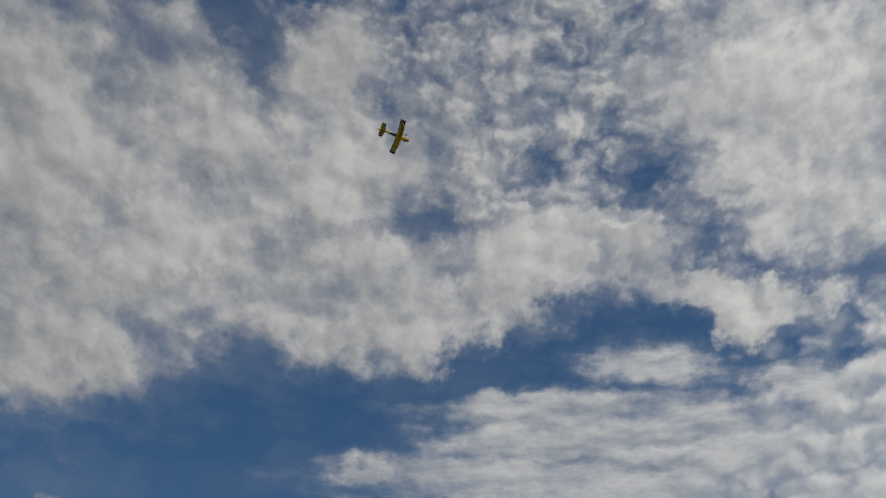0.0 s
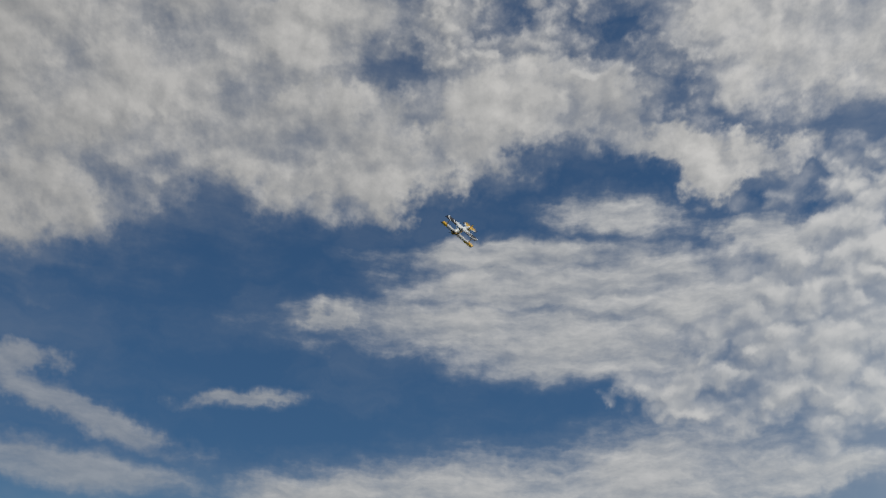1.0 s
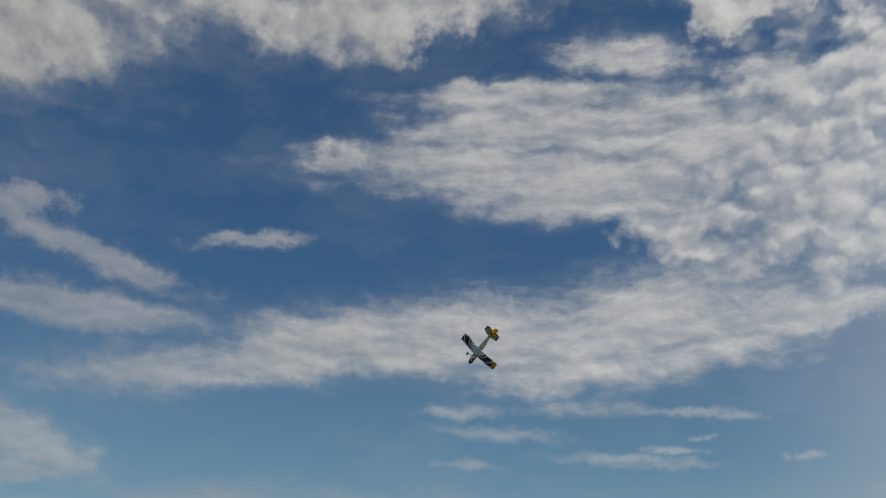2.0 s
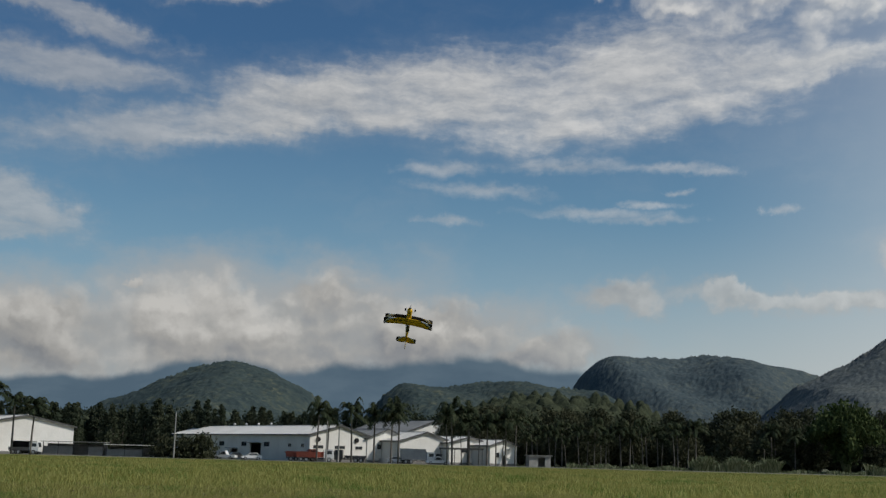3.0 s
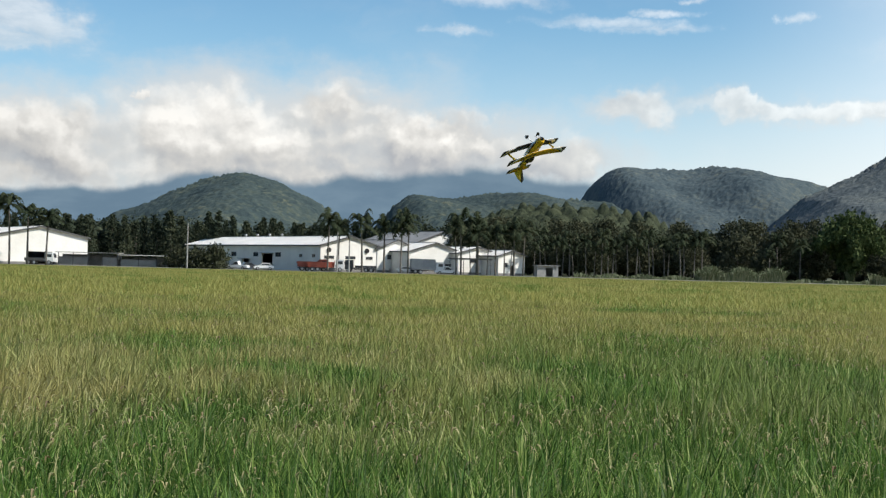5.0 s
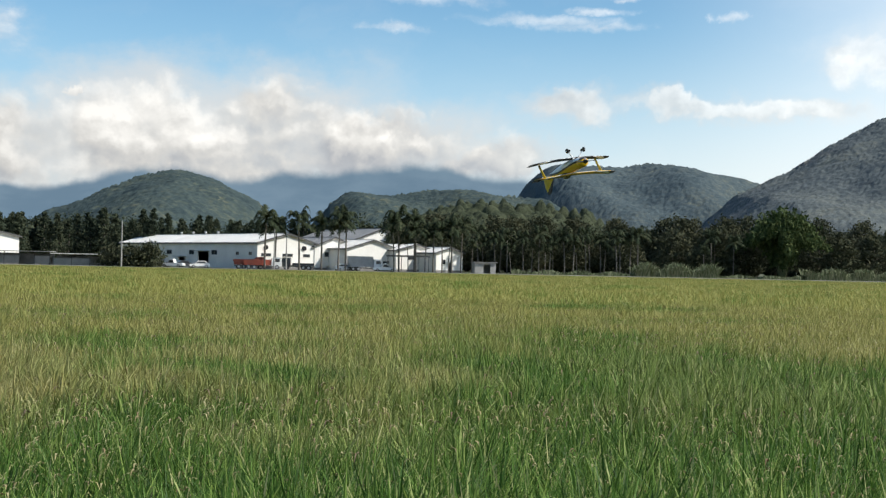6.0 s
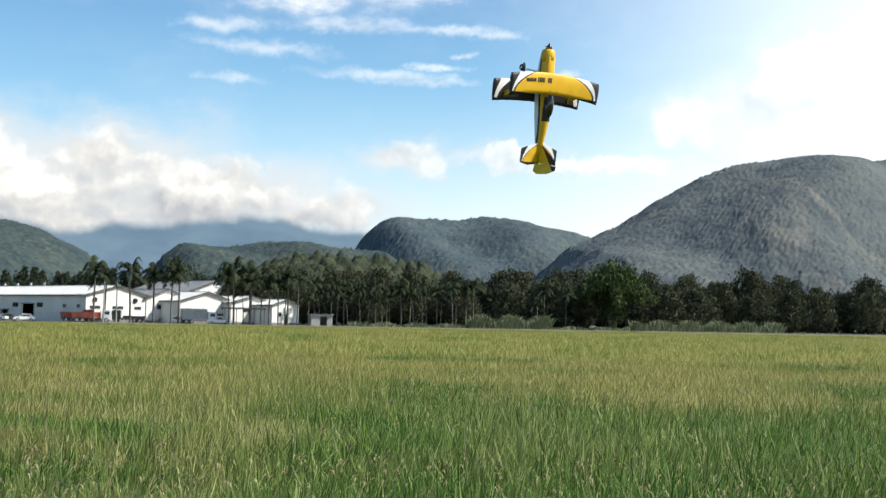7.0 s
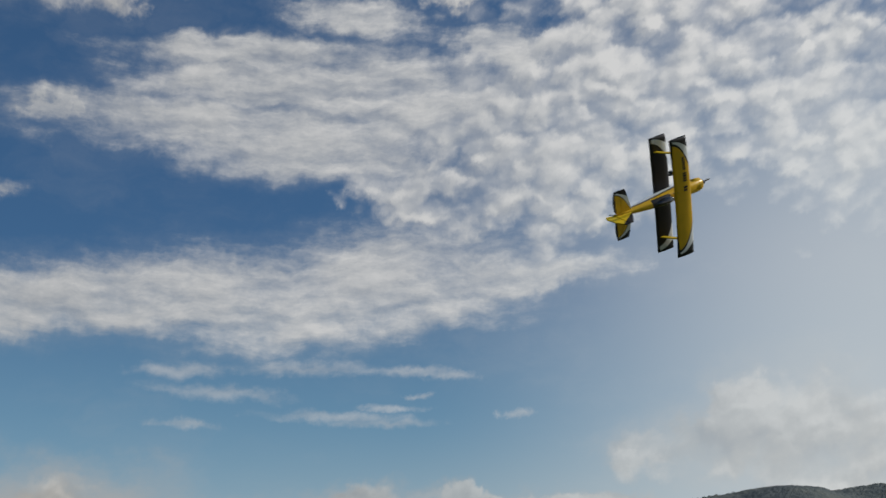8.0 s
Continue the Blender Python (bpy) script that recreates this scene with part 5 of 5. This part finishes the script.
def make_plane():
    p = thing("model_biplane", pose(0, 30, 20), "yellow, black and white foam aerobatic model biplane in flight", "model airplane")
    # body: stations along y with half width, bottom and top
    stations = [(0.385, 0.050, -0.055, 0.050), (0.34, 0.060, -0.068, 0.062), (0.22, 0.062, -0.082, 0.070), (0.08, 0.058, -0.090, 0.072), (-0.08, 0.052, -0.086, 0.085), (-0.22, 0.044, -0.070, 0.092), (-0.38, 0.032, -0.045, 0.068), (-0.52, 0.022, -0.024, 0.046), (-0.655, 0.012, -0.012, 0.034)]
    bm = bmesh.new()
    rings = []
    for y, w, lo, hi in stations:
        ring = []
        for k in range(16):
            a = math.tau * k / 16
            cx, cz = math.cos(a), math.sin(a)
            e = 0.62
            sx, sz = math.copysign(abs(cx) ** e, cx), math.copysign(abs(cz) ** e, cz)
            ring.append(bm.verts.new((w * sx, y, (lo + hi) / 2 + (hi - lo) / 2 * sz)))
        rings.append(ring)
    for a, b in zip(rings, rings[1:]):
        for k in range(16):
            bm.faces.new((a[k], a[(k + 1) % 16], b[(k + 1) % 16], b[k]))
    bm.faces.new(rings[0][::-1]), bm.faces.new(rings[-1])
    bmesh.ops.recalc_face_normals(bm, faces=bm.faces)
    body = part("fuselage", bm, M_FUSE, p, "yellow, white and black printed foam body", smooth=True)
    bm = bmesh.new()
    lathe(bm, [(0.30, 0.066), (0.36, 0.067), (0.40, 0.060), (0.418, 0.045)], 20, "Y", (0, 0, -0.002))
    part("cowl", bm, M_COWL, p, "yellow and white nose cowl", smooth=True)
    bm = bmesh.new()
    lathe(bm, [(0.421, 0.030), (0.435, 0.028), (0.455, 0.018), (0.468, 0.006), (0.472, 0.001)], 16, "Y")
    part("spinner", bm, M_BLACKF, p, "pointed black spinner", smooth=True)
    prop = part("propeller", plate([(-0.14, -0.003), (-0.12, -0.007), (-0.05, -0.008), (-0.016, -0.008), (0.016, -0.008), (0.05, 0.008), (0.12, 0.007), (0.14, 0.003), (0.12, -0.002), (0.05, -0.004), (0.016, 0.008), (-0.016, 0.008), (-0.05, 0.004), (-0.12, 0.002)], 0.006, "z"), M_BLACKF, p, "two-bladed black propeller")
    prop.matrix_basis = pose(0, 0.43, 0, 90, 0, 0)
    # bubble canopy behind the upper wing
    bm = bmesh.new()
    bmesh.ops.create_uvsphere(bm, u_segments=18, v_segments=10, radius=1)
    bmesh.ops.scale(bm, vec=(0.036, 0.115, 0.055), verts=bm.verts)
    bmesh.ops.translate(bm, vec=(0, -0.105, 0.078), verts=bm.verts)
    part("canopy", bm, M_CANOPY, p, "smoked dark bubble canopy", smooth=True)
    # wings and ailerons
    up = part("upper_wing", wing_mesh(0.60, 0.083, 0.20, 0.135, 0.045, 0.03, 0.026), [M_UP_TOP, M_UP_BOT], p, "yellow upper wing with black and white swept tips", smooth=False)
    low = part("lower_wing", wing_mesh(0.59, 0.011, 0.20, -0.085, 0.030, 0.03, 0.026), [M_LOW_TOP, M_LOW_BOT], p, "lower wing, black above and white below")
    for ob in (up, low):
        for poly in ob.data.polygons:
            poly.use_smooth = abs(poly.normal.x) < 0.5
    # lettering too small to keep: dark bars along the left half of the upper wing
    for x0, x1, h in ((-0.395, -0.255, 0.030), (-0.235, -0.135, 0.042), (-0.095, -0.035, 0.042)):
        n = max(2, int((x1 - x0) / 0.022))
        bm = bmesh.new()
        for k in range(n):
            a = x0 + (x1 - x0) * k / n
            u2 = (a / 0.6) ** 2
            y = 0.083 + 0.045 * (0.35 - u2) + 0.030
            z = 0.135 + 0.03 * (u2 - 0.9) + 0.0145
            box(bm, a, a + (x1 - x0) / n * 0.72, y - h / 2, y + h / 2, z - 0.002, z + 0.0012)
        part("letter_bar", bm, M_BLACKF, up, "dark printed bars on the yellow wing")
    # outer struts and centre struts
    for s in (-1, 1):
        st = part("wing_strut", plate([(-0.06, -0.085), (-0.015, -0.085), (0.035, 0.02), (0.11, 0.132), (0.055, 0.132), (-0.01, 0.02)], 0.009), M_YELLOWF, p, "yellow swept strut joining the two wings")
        st.matrix_basis = pose(s * 0.44, 0.0, 0)
        for y in (0.02, 0.13):
            bm = bmesh.new()
            tube(bm, [(s * 0.03, y, 0.055), (s * 0.05, y + 0.015, 0.118)], [0.004, 0.004], 6)
            part("cabane_strut", bm, M_CARBON, p)
        # wheels
        bm = bmesh.new()
        tube(bm, [(s * 0.03, 0.20, -0.075), (s * 0.085, 0.215, -0.15), (s * 0.118, 0.225, -0.188)], [0.011, 0.008, 0.006], 8)
        part("gear_leg", bm, M_WHITEF, p)
        wh = part("wheel", lathe(bmesh.new(), [(-0.012, 0.020), (-0.011, 0.027), (-0.005, 0.032), (0.005, 0.032), (0.011, 0.027), (0.012, 0.020)], 18, "X", (s * 0.128, 0.228, -0.192)), M_TYRE, p, smooth=True)
        part("hub", lathe(bmesh.new(), [(-0.014, 0.012), (0.014, 0.012)], 12, "X", (s * 0.128, 0.228, -0.192)), M_WHITEF, wh)
        part("wheel_pant", plate([(0.165, -0.185), (0.20, -0.168), (0.26, -0.172), (0.285, -0.192), (0.26, -0.205), (0.19, -0.205)], 0.012), M_BLACKF, p).matrix_basis = pose(s * 0.108, 0, 0)
        # tail plane halves with their elevators
        tp = part("tailplane", plate([(s * 0.012, -0.45), (s * 0.20, -0.50), (s * 0.245, -0.515), (s * 0.245, -0.575), (s * 0.012, -0.575)][::s], 0.010, "z"), M_TAIL, p, "yellow tailplane with black and white tip")
        tp.matrix_basis = pose(0, 0, 0.023)
        el = part("elevator", plate([(s * 0.016, -0.5758), (s * 0.248, -0.5758), (s * 0.245, -0.645), (s * 0.15, -0.665), (s * 0.05, -0.655), (s * 0.016, -0.625)][::s], 0.008, "z"), M_TAIL, p, "yellow elevator edged with black")
        el.matrix_basis = pose(0, 0, 0.023)
    part("fin", plate([(-0.46, 0.045), (-0.60, 0.235), (-0.645, 0.245), (-0.645, 0.02), (-0.56, 0.03)], 0.010), M_FIN, p, "yellow fin with black tip")
    part("rudder", plate([(-0.649, 0.25), (-0.69, 0.245), (-0.735, 0.14), (-0.745, 0.02), (-0.72, -0.03), (-0.649, -0.012)], 0.009), M_FIN, p, "large yellow rudder")
    bm = bmesh.new()
    tube(bm, [(0, -0.60, -0.018), (0, -0.66, -0.055)], [0.004, 0.003], 6)
    part("tail_skid", bm, M_CARBON, p)
    return p, prop


biplane, propeller = make_plane()

# seconds, place, turn as a quaternion
FLIGHT = [
    (0, -2.53, 31.97, 29.29, 0.110, 0.572, 0.726, -0.364), (0.1, -1.98, 31.14, 28.15, 0.372, 0.238, 0.711, -0.547),
    (0.2, -1.38, 31.49, 27.74, 0.726, -0.262, 0.538, -0.339), (0.3, -0.89, 31.10, 26.33, 0.706, -0.648, 0.283, -0.026),
    (0.4, -0.70, 31.60, 25.45, 0.458, -0.834, 0.029, 0.307), (0.5, -0.65, 31.28, 24.11, 0.090, -0.818, -0.199, 0.532),
    (0.6, -0.49, 30.80, 23.00, -0.297, -0.673, -0.473, 0.486), (0.7, -0.13, 29.94, 21.87, -0.661, -0.292, -0.547, 0.423),
    (0.8, 0.41, 29.21, 20.54, -0.782, 0.115, -0.574, 0.214), (0.9, 0.88, 31.07, 20.53, -0.736, 0.544, -0.386, -0.110),
    (1, 0.86, 30.98, 19.17, -0.412, 0.837, -0.164, -0.322), (1.1, 0.70, 30.40, 17.92, -0.015, 0.865, 0.132, -0.484),
    (1.2, 0.77, 30.08, 16.97, 0.334, 0.694, 0.459, -0.443), (1.25, 0.87, 30.03, 16.48, 0.516, 0.480, 0.535, -0.466),
    (1.3, 0.95, 30.02, 16.01, 0.683, 0.250, 0.557, -0.401), (1.35, 1.03, 30.03, 15.56, 0.762, 0.025, 0.580, -0.287),
    (1.4, 1.10, 30.06, 15.13, 0.796, -0.212, 0.549, -0.141), (1.45, 1.15, 30.11, 14.71, 0.774, -0.452, 0.442, 0.040),
    (1.5, 1.20, 30.18, 14.31, 0.659, -0.655, 0.314, 0.194), (1.55, 1.24, 30.26, 13.92, 0.471, -0.807, 0.181, 0.306),
    (1.6, 1.27, 30.34, 13.54, 0.257, -0.877, 0.021, 0.405), (1.65, 1.30, 30.44, 13.17, 0.029, -0.867, -0.145, 0.476),
    (1.7, 1.32, 30.53, 12.82, -0.176, -0.797, -0.331, 0.473), (1.75, 1.34, 30.63, 12.47, -0.326, -0.644, -0.509, 0.469),
    (1.8, 1.35, 30.72, 12.12, -0.543, -0.447, -0.560, 0.438), (1.85, 1.36, 30.81, 11.79, -0.705, -0.216, -0.570, 0.363),
    (1.9, 1.37, 30.88, 11.45, -0.777, 0.010, -0.580, 0.245), (1.95, 1.38, 30.94, 11.12, -0.803, 0.245, -0.535, 0.097),
    (2, 1.39, 30.98, 10.79, -0.769, 0.478, -0.416, -0.083), (2.05, 1.39, 31.00, 10.45, -0.646, 0.673, -0.277, -0.231),
    (2.1, 1.40, 31.00, 10.12, -0.451, 0.817, -0.136, -0.332), (2.15, 1.41, 30.97, 9.78, -0.232, 0.878, 0.027, -0.419),
    (2.2, 1.42, 30.90, 9.43, 0.000, 0.857, 0.193, -0.477), (2.25, 1.44, 30.81, 9.08, 0.204, 0.777, 0.375, -0.463),
    (2.3, 1.46, 30.67, 8.72, 0.386, 0.636, 0.532, -0.404), (2.4, 1.45, 30.07, 8.19, 0.549, 0.281, 0.769, -0.171),
    (2.5, 1.57, 29.45, 7.38, 0.489, -0.183, 0.853, -0.008), (2.6, 1.56, 28.67, 6.60, 0.317, -0.484, 0.809, 0.105),
    (2.7, 1.13, 29.27, 6.08, 0.112, -0.756, 0.621, 0.176), (2.8, 0.74, 28.19, 5.41, -0.068, -0.899, 0.394, 0.180),
    (2.9, 0.51, 29.16, 5.16, -0.236, -0.946, 0.177, 0.134), (3, 0.21, 29.86, 4.94, -0.371, -0.926, -0.008, 0.073),
    (3.1, -0.08, 29.49, 4.63, -0.446, -0.887, -0.101, 0.064), (3.2, -0.32, 29.21, 4.52, -0.463, -0.868, -0.134, 0.115),
    (3.3, -0.44, 29.04, 4.52, -0.474, -0.850, -0.131, 0.190), (3.4, -0.52, 28.98, 4.46, -0.467, -0.824, -0.096, 0.305),
    (3.5, -0.48, 29.08, 4.42, -0.483, -0.757, -0.039, 0.438), (3.6, -0.40, 28.97, 4.38, -0.483, -0.670, 0.011, 0.564),
    (3.7, -0.28, 27.79, 4.25, -0.473, -0.537, 0.074, 0.694), (3.8, -0.08, 26.68, 4.16, -0.370, -0.434, 0.161, 0.805),
    (3.9, 0.07, 26.82, 4.18, -0.350, -0.296, 0.216, 0.862), (4, 0.20, 26.03, 4.08, -0.306, -0.116, 0.289, 0.900),
    (4.1, 0.37, 26.43, 4.08, -0.246, 0.061, 0.393, 0.884), (4.2, 0.55, 26.55, 4.09, -0.119, 0.281, 0.457, 0.836),
    (4.3, 0.77, 25.72, 4.04, -0.035, 0.464, 0.487, 0.739), (4.4, 1.01, 25.06, 4.01, 0.054, 0.619, 0.472, 0.626),
    (4.5, 1.33, 25.14, 4.02, 0.096, 0.765, 0.376, 0.513), (4.6, 1.47, 22.90, 3.81, 0.154, 0.865, 0.299, 0.373),
    (4.7, 1.65, 22.79, 3.85, 0.220, 0.926, 0.218, 0.215), (4.975, 2.10, 21.21, 3.74, 0.196, 0.938, 0.211, 0.194),
    (5.25, 2.34, 20.15, 3.64, 0.142, 0.959, 0.195, 0.147), (5.525, 2.52, 19.11, 3.49, 0.088, 0.975, 0.177, 0.099),
    (5.8, 2.79, 17.60, 3.25, 0.063, 0.981, 0.169, 0.077), (5.9, 2.87, 16.78, 3.13, 0.054, 0.981, 0.168, 0.085),
    (6, 3.01, 16.17, 3.04, 0.055, 0.981, 0.166, 0.088), (6.1, 3.20, 15.51, 2.91, 0.112, 0.977, 0.159, 0.093),
    (6.2, 3.57, 15.50, 2.85, 0.243, 0.955, 0.144, 0.093), (6.3, 3.67, 14.45, 2.80, 0.368, 0.916, 0.106, 0.119),
    (6.4, 3.68, 13.76, 2.85, 0.470, 0.860, 0.117, 0.163), (6.5, 3.63, 13.20, 2.97, 0.517, 0.819, 0.133, 0.212),
    (6.6, 3.57, 12.67, 3.15, 0.537, 0.795, 0.148, 0.240), (6.7, 3.51, 12.09, 3.32, 0.562, 0.773, 0.159, 0.248),
    (6.8, 3.46, 11.61, 3.52, 0.583, 0.758, 0.170, 0.238), (6.9, 3.37, 11.12, 3.70, 0.595, 0.752, 0.178, 0.220),
    (7, 3.29, 10.80, 3.82, 0.609, 0.747, 0.187, 0.190), (7.1, 3.22, 10.60, 3.98, 0.625, 0.745, 0.193, 0.134),
    (7.2, 3.10, 10.23, 4.18, 0.629, 0.744, 0.215, 0.066), (7.3, 3.09, 10.23, 4.51, 0.615, 0.754, 0.227, -0.045),
    (7.4, 3.06, 10.11, 4.86, 0.610, 0.731, 0.270, -0.144), (7.5, 3.09, 10.11, 5.20, 0.587, 0.699, 0.311, -0.265),
    (7.6, 3.21, 9.94, 5.33, 0.580, 0.642, 0.361, -0.348), (7.7, 3.50, 10.05, 5.47, 0.543, 0.626, 0.412, -0.378),
    (7.8, 3.86, 9.96, 5.54, 0.525, 0.623, 0.478, -0.329), (7.9, 4.33, 9.97, 5.76, 0.493, 0.647, 0.528, -0.244),
    (8, 4.79, 9.97, 5.99, 0.456, 0.663, 0.573, -0.157)]

# ---- the rice, nearest plants finest ----


def rice(name, r0, r1, per_m2, width, segments, height, seed, ears=0.0):
    rng = np.random.default_rng(seed)
    a0, a1 = radians(-34), radians(48)
    count = int(0.5 * (a1 - a0) * (r1**2 - r0**2) * per_m2)
    r = np.sqrt(rng.uniform(r0**2, r1**2, count))
    a = rng.uniform(a0, a1, count)
    x, y = r * np.sin(a), r * np.cos(a)
    # plants stand in tufts and fan out of them
    tuft = 0.17 if r1 < 10 else 0.24
    grow, out = np.ones(count), np.zeros((count, 2))
    if r1 < 30:
        ci, cj = np.round(x / tuft).astype(int), np.round(y / tuft).astype(int)
        table = rng.uniform(-1, 1, (3, 97, 89))
        pick = (ci % 97, cj % 89)
        off = rng.normal(0, 0.24 * tuft, (count, 2))
        x = ci * tuft + table[0][pick] * tuft * 0.42 + off[:, 0]
        y = cj * tuft + table[1][pick] * tuft * 0.42 + off[:, 1]
        grow = 1 + 0.13 * table[2][pick]
        out = off / tuft * 0.75
    keep = y < 246.0
    x, y, r, grow, out = x[keep], y[keep], r[keep], grow[keep], out[keep]
    count = len(x)
    swell = 0.06 * np.sin(x * 0.5 + 1.3 * np.sin(y * 0.3)) + 0.05 * np.sin(y * 0.9 + x * 0.35)
    h = (height + swell) * grow * np.clip(0.93 + rng.normal(0, 1, count) * (0.13 - 0.07 * np.clip((r - 14) / 30, 0, 1)), 0.45, 1.2)
    lean = rng.normal(0, 1, (count, 2)) * (0.13 + 0.29 * np.clip((r - 14) / 30, 0, 1))[:, None] + out + np.array([0.05, -0.02])
    curl = rng.uniform(0.3, 1.5, count)[:, None]
    ear = rng.uniform(0, 1, count) < ears
    curl[ear] *= 1.8
    w = width * rng.uniform(0.6, 1.3, count) * np.clip(r / r0, 1, 4) ** 0.75
    turn = rng.uniform(-0.9, 0.9, count)
    wx = np.stack([np.cos(turn) * w, np.sin(turn) * w, np.zeros(count)], 1)
    us = np.linspace(0, 1, segments + 1)
    cols = []
    for u in us[:-1]:
        c = np.concatenate([np.stack([x, y], 1) + lean * (h * u)[:, None] * (0.5 + curl * u), FIELD + (h * u * (1 - 0.12 * u * curl[:, 0] * np.abs(lean).sum(1)))[:, None]], 1)
        taper = 1.0 - 0.45 * u
        cols += [c - wx * taper, c + wx * taper]
    u = 1.0
    tip = np.concatenate([np.stack([x, y], 1) + lean * h[:, None] * (0.5 + curl), FIELD + (h * (1 - 0.35 * np.abs(lean).sum(1) * curl[:, 0]))[:, None]], 1)
    cols.append(tip)
    k = len(cols)
    co = np.stack(cols, 1).reshape(-1, 3)
    i = np.arange(count)[:, None] * k
    f = []
    for s in range(segments - 1):
        q = 2 * s
        f += [i + np.array([[q, q + 1, q + 3]]), i + np.array([[q, q + 3, q + 2]])]
    q = 2 * (segments - 1)
    f.append(i + np.array([[q, q + 1, q + 2]]))
    me = big_mesh(name, co, np.concatenate(f), M_BLADE, 3)
    return tagged(new(name, me), "dense green and ripening rice plants filling the field", "rice", kind="stuff")


def rice_ears(seed, r0, r1, per_m2, name="rice_ears", mat=M_EAR, label="pale ripening rice ears drooping over green leaves", rise=0.66):
    """Pale drooping ears standing a little over the leaves."""
    rng = np.random.default_rng(seed)
    a0, a1 = radians(-34), radians(48)
    n = int(0.5 * (a1 - a0) * (r1**2 - r0**2) * per_m2)
    r, a = np.sqrt(rng.uniform(r0**2, r1**2, n)), rng.uniform(a0, a1, n)
    root = np.stack([r * np.sin(a), r * np.cos(a), np.full(n, FIELD + rise)], 1)
    d = rng.normal(0, 1, (n, 2)) + np.array([0.5, 0])
    d /= np.linalg.norm(d, axis=1)[:, None]
    L = rng.uniform(0.07, 0.14, n)
    cols = []
    w = np.stack([d[:, 1], -d[:, 0], np.zeros(n)], 1) * 0.006 + np.array([0.004, 0, 0])
    for u, g in ((0, 0.2), (0.45, 0.7), (0.75, 1.0), (1.0, 0.9)):
        c = root + np.concatenate([d * (L * (0.2 * u + 0.6 * u * u))[:, None], (L * (1.25 * u - 0.95 * u**3))[:, None]], 1)
        cols += [c - w * g, c + w * g]
    co = np.stack(cols, 1).reshape(-1, 3)
    i = np.arange(n)[:, None] * 8
    f = []
    for q in (0, 2, 4):
        f += [i + np.array([[q, q + 1, q + 3]]), i + np.array([[q, q + 3, q + 2]])]
    me = big_mesh(name, co, np.concatenate(f), mat, 3)
    tagged(new(name, me), label, "rice", kind="stuff")


rice("rice_plants", 2.6, 8.0, 2700, 0.0044, 4, 0.78, 1)
rice("rice_plants", 8.0, 20.0, 600, 0.0080, 3, 0.80, 2)
rice("rice_plants", 20.0, 60.0, 100, 0.012, 2, 0.76, 3)
rice("rice_plants", 60.0, 262.0, 9.0, 0.028, 1, 0.68, 4)
rice_ears(7, 2.8, 14.0, 26)
rice_ears(8, 14.0, 40.0, 5)
rice_ears(9, 9.0, 55.0, 2.2, "weed_heads", M_WEED, "reddish brown grass weed heads scattered among rice", 0.72)


# ---- what moves ----
def motions():
    rows = []
    for t, x, y, z, qw, qx, qy, qz in FLIGHT:
        rows.append((t, Matrix.Translation((x, y, z)) @ Matrix((((1 - 2 * (qy * qy + qz * qz)), 2 * (qx * qy - qz * qw), 2 * (qx * qz + qy * qw), 0), (2 * (qx * qy + qz * qw), 1 - 2 * (qx * qx + qz * qz), 2 * (qy * qz - qx * qw), 0), (2 * (qx * qz - qy * qw), 2 * (qy * qz + qx * qw), 1 - 2 * (qx * qx + qy * qy), 0), (0, 0, 0, 1)))))
    walk(biplane, rows)
    walk(propeller, [(k / 10, pose(0, 0.43, 0, 90, 75 * k, 0)) for k in range(81)])


motions()
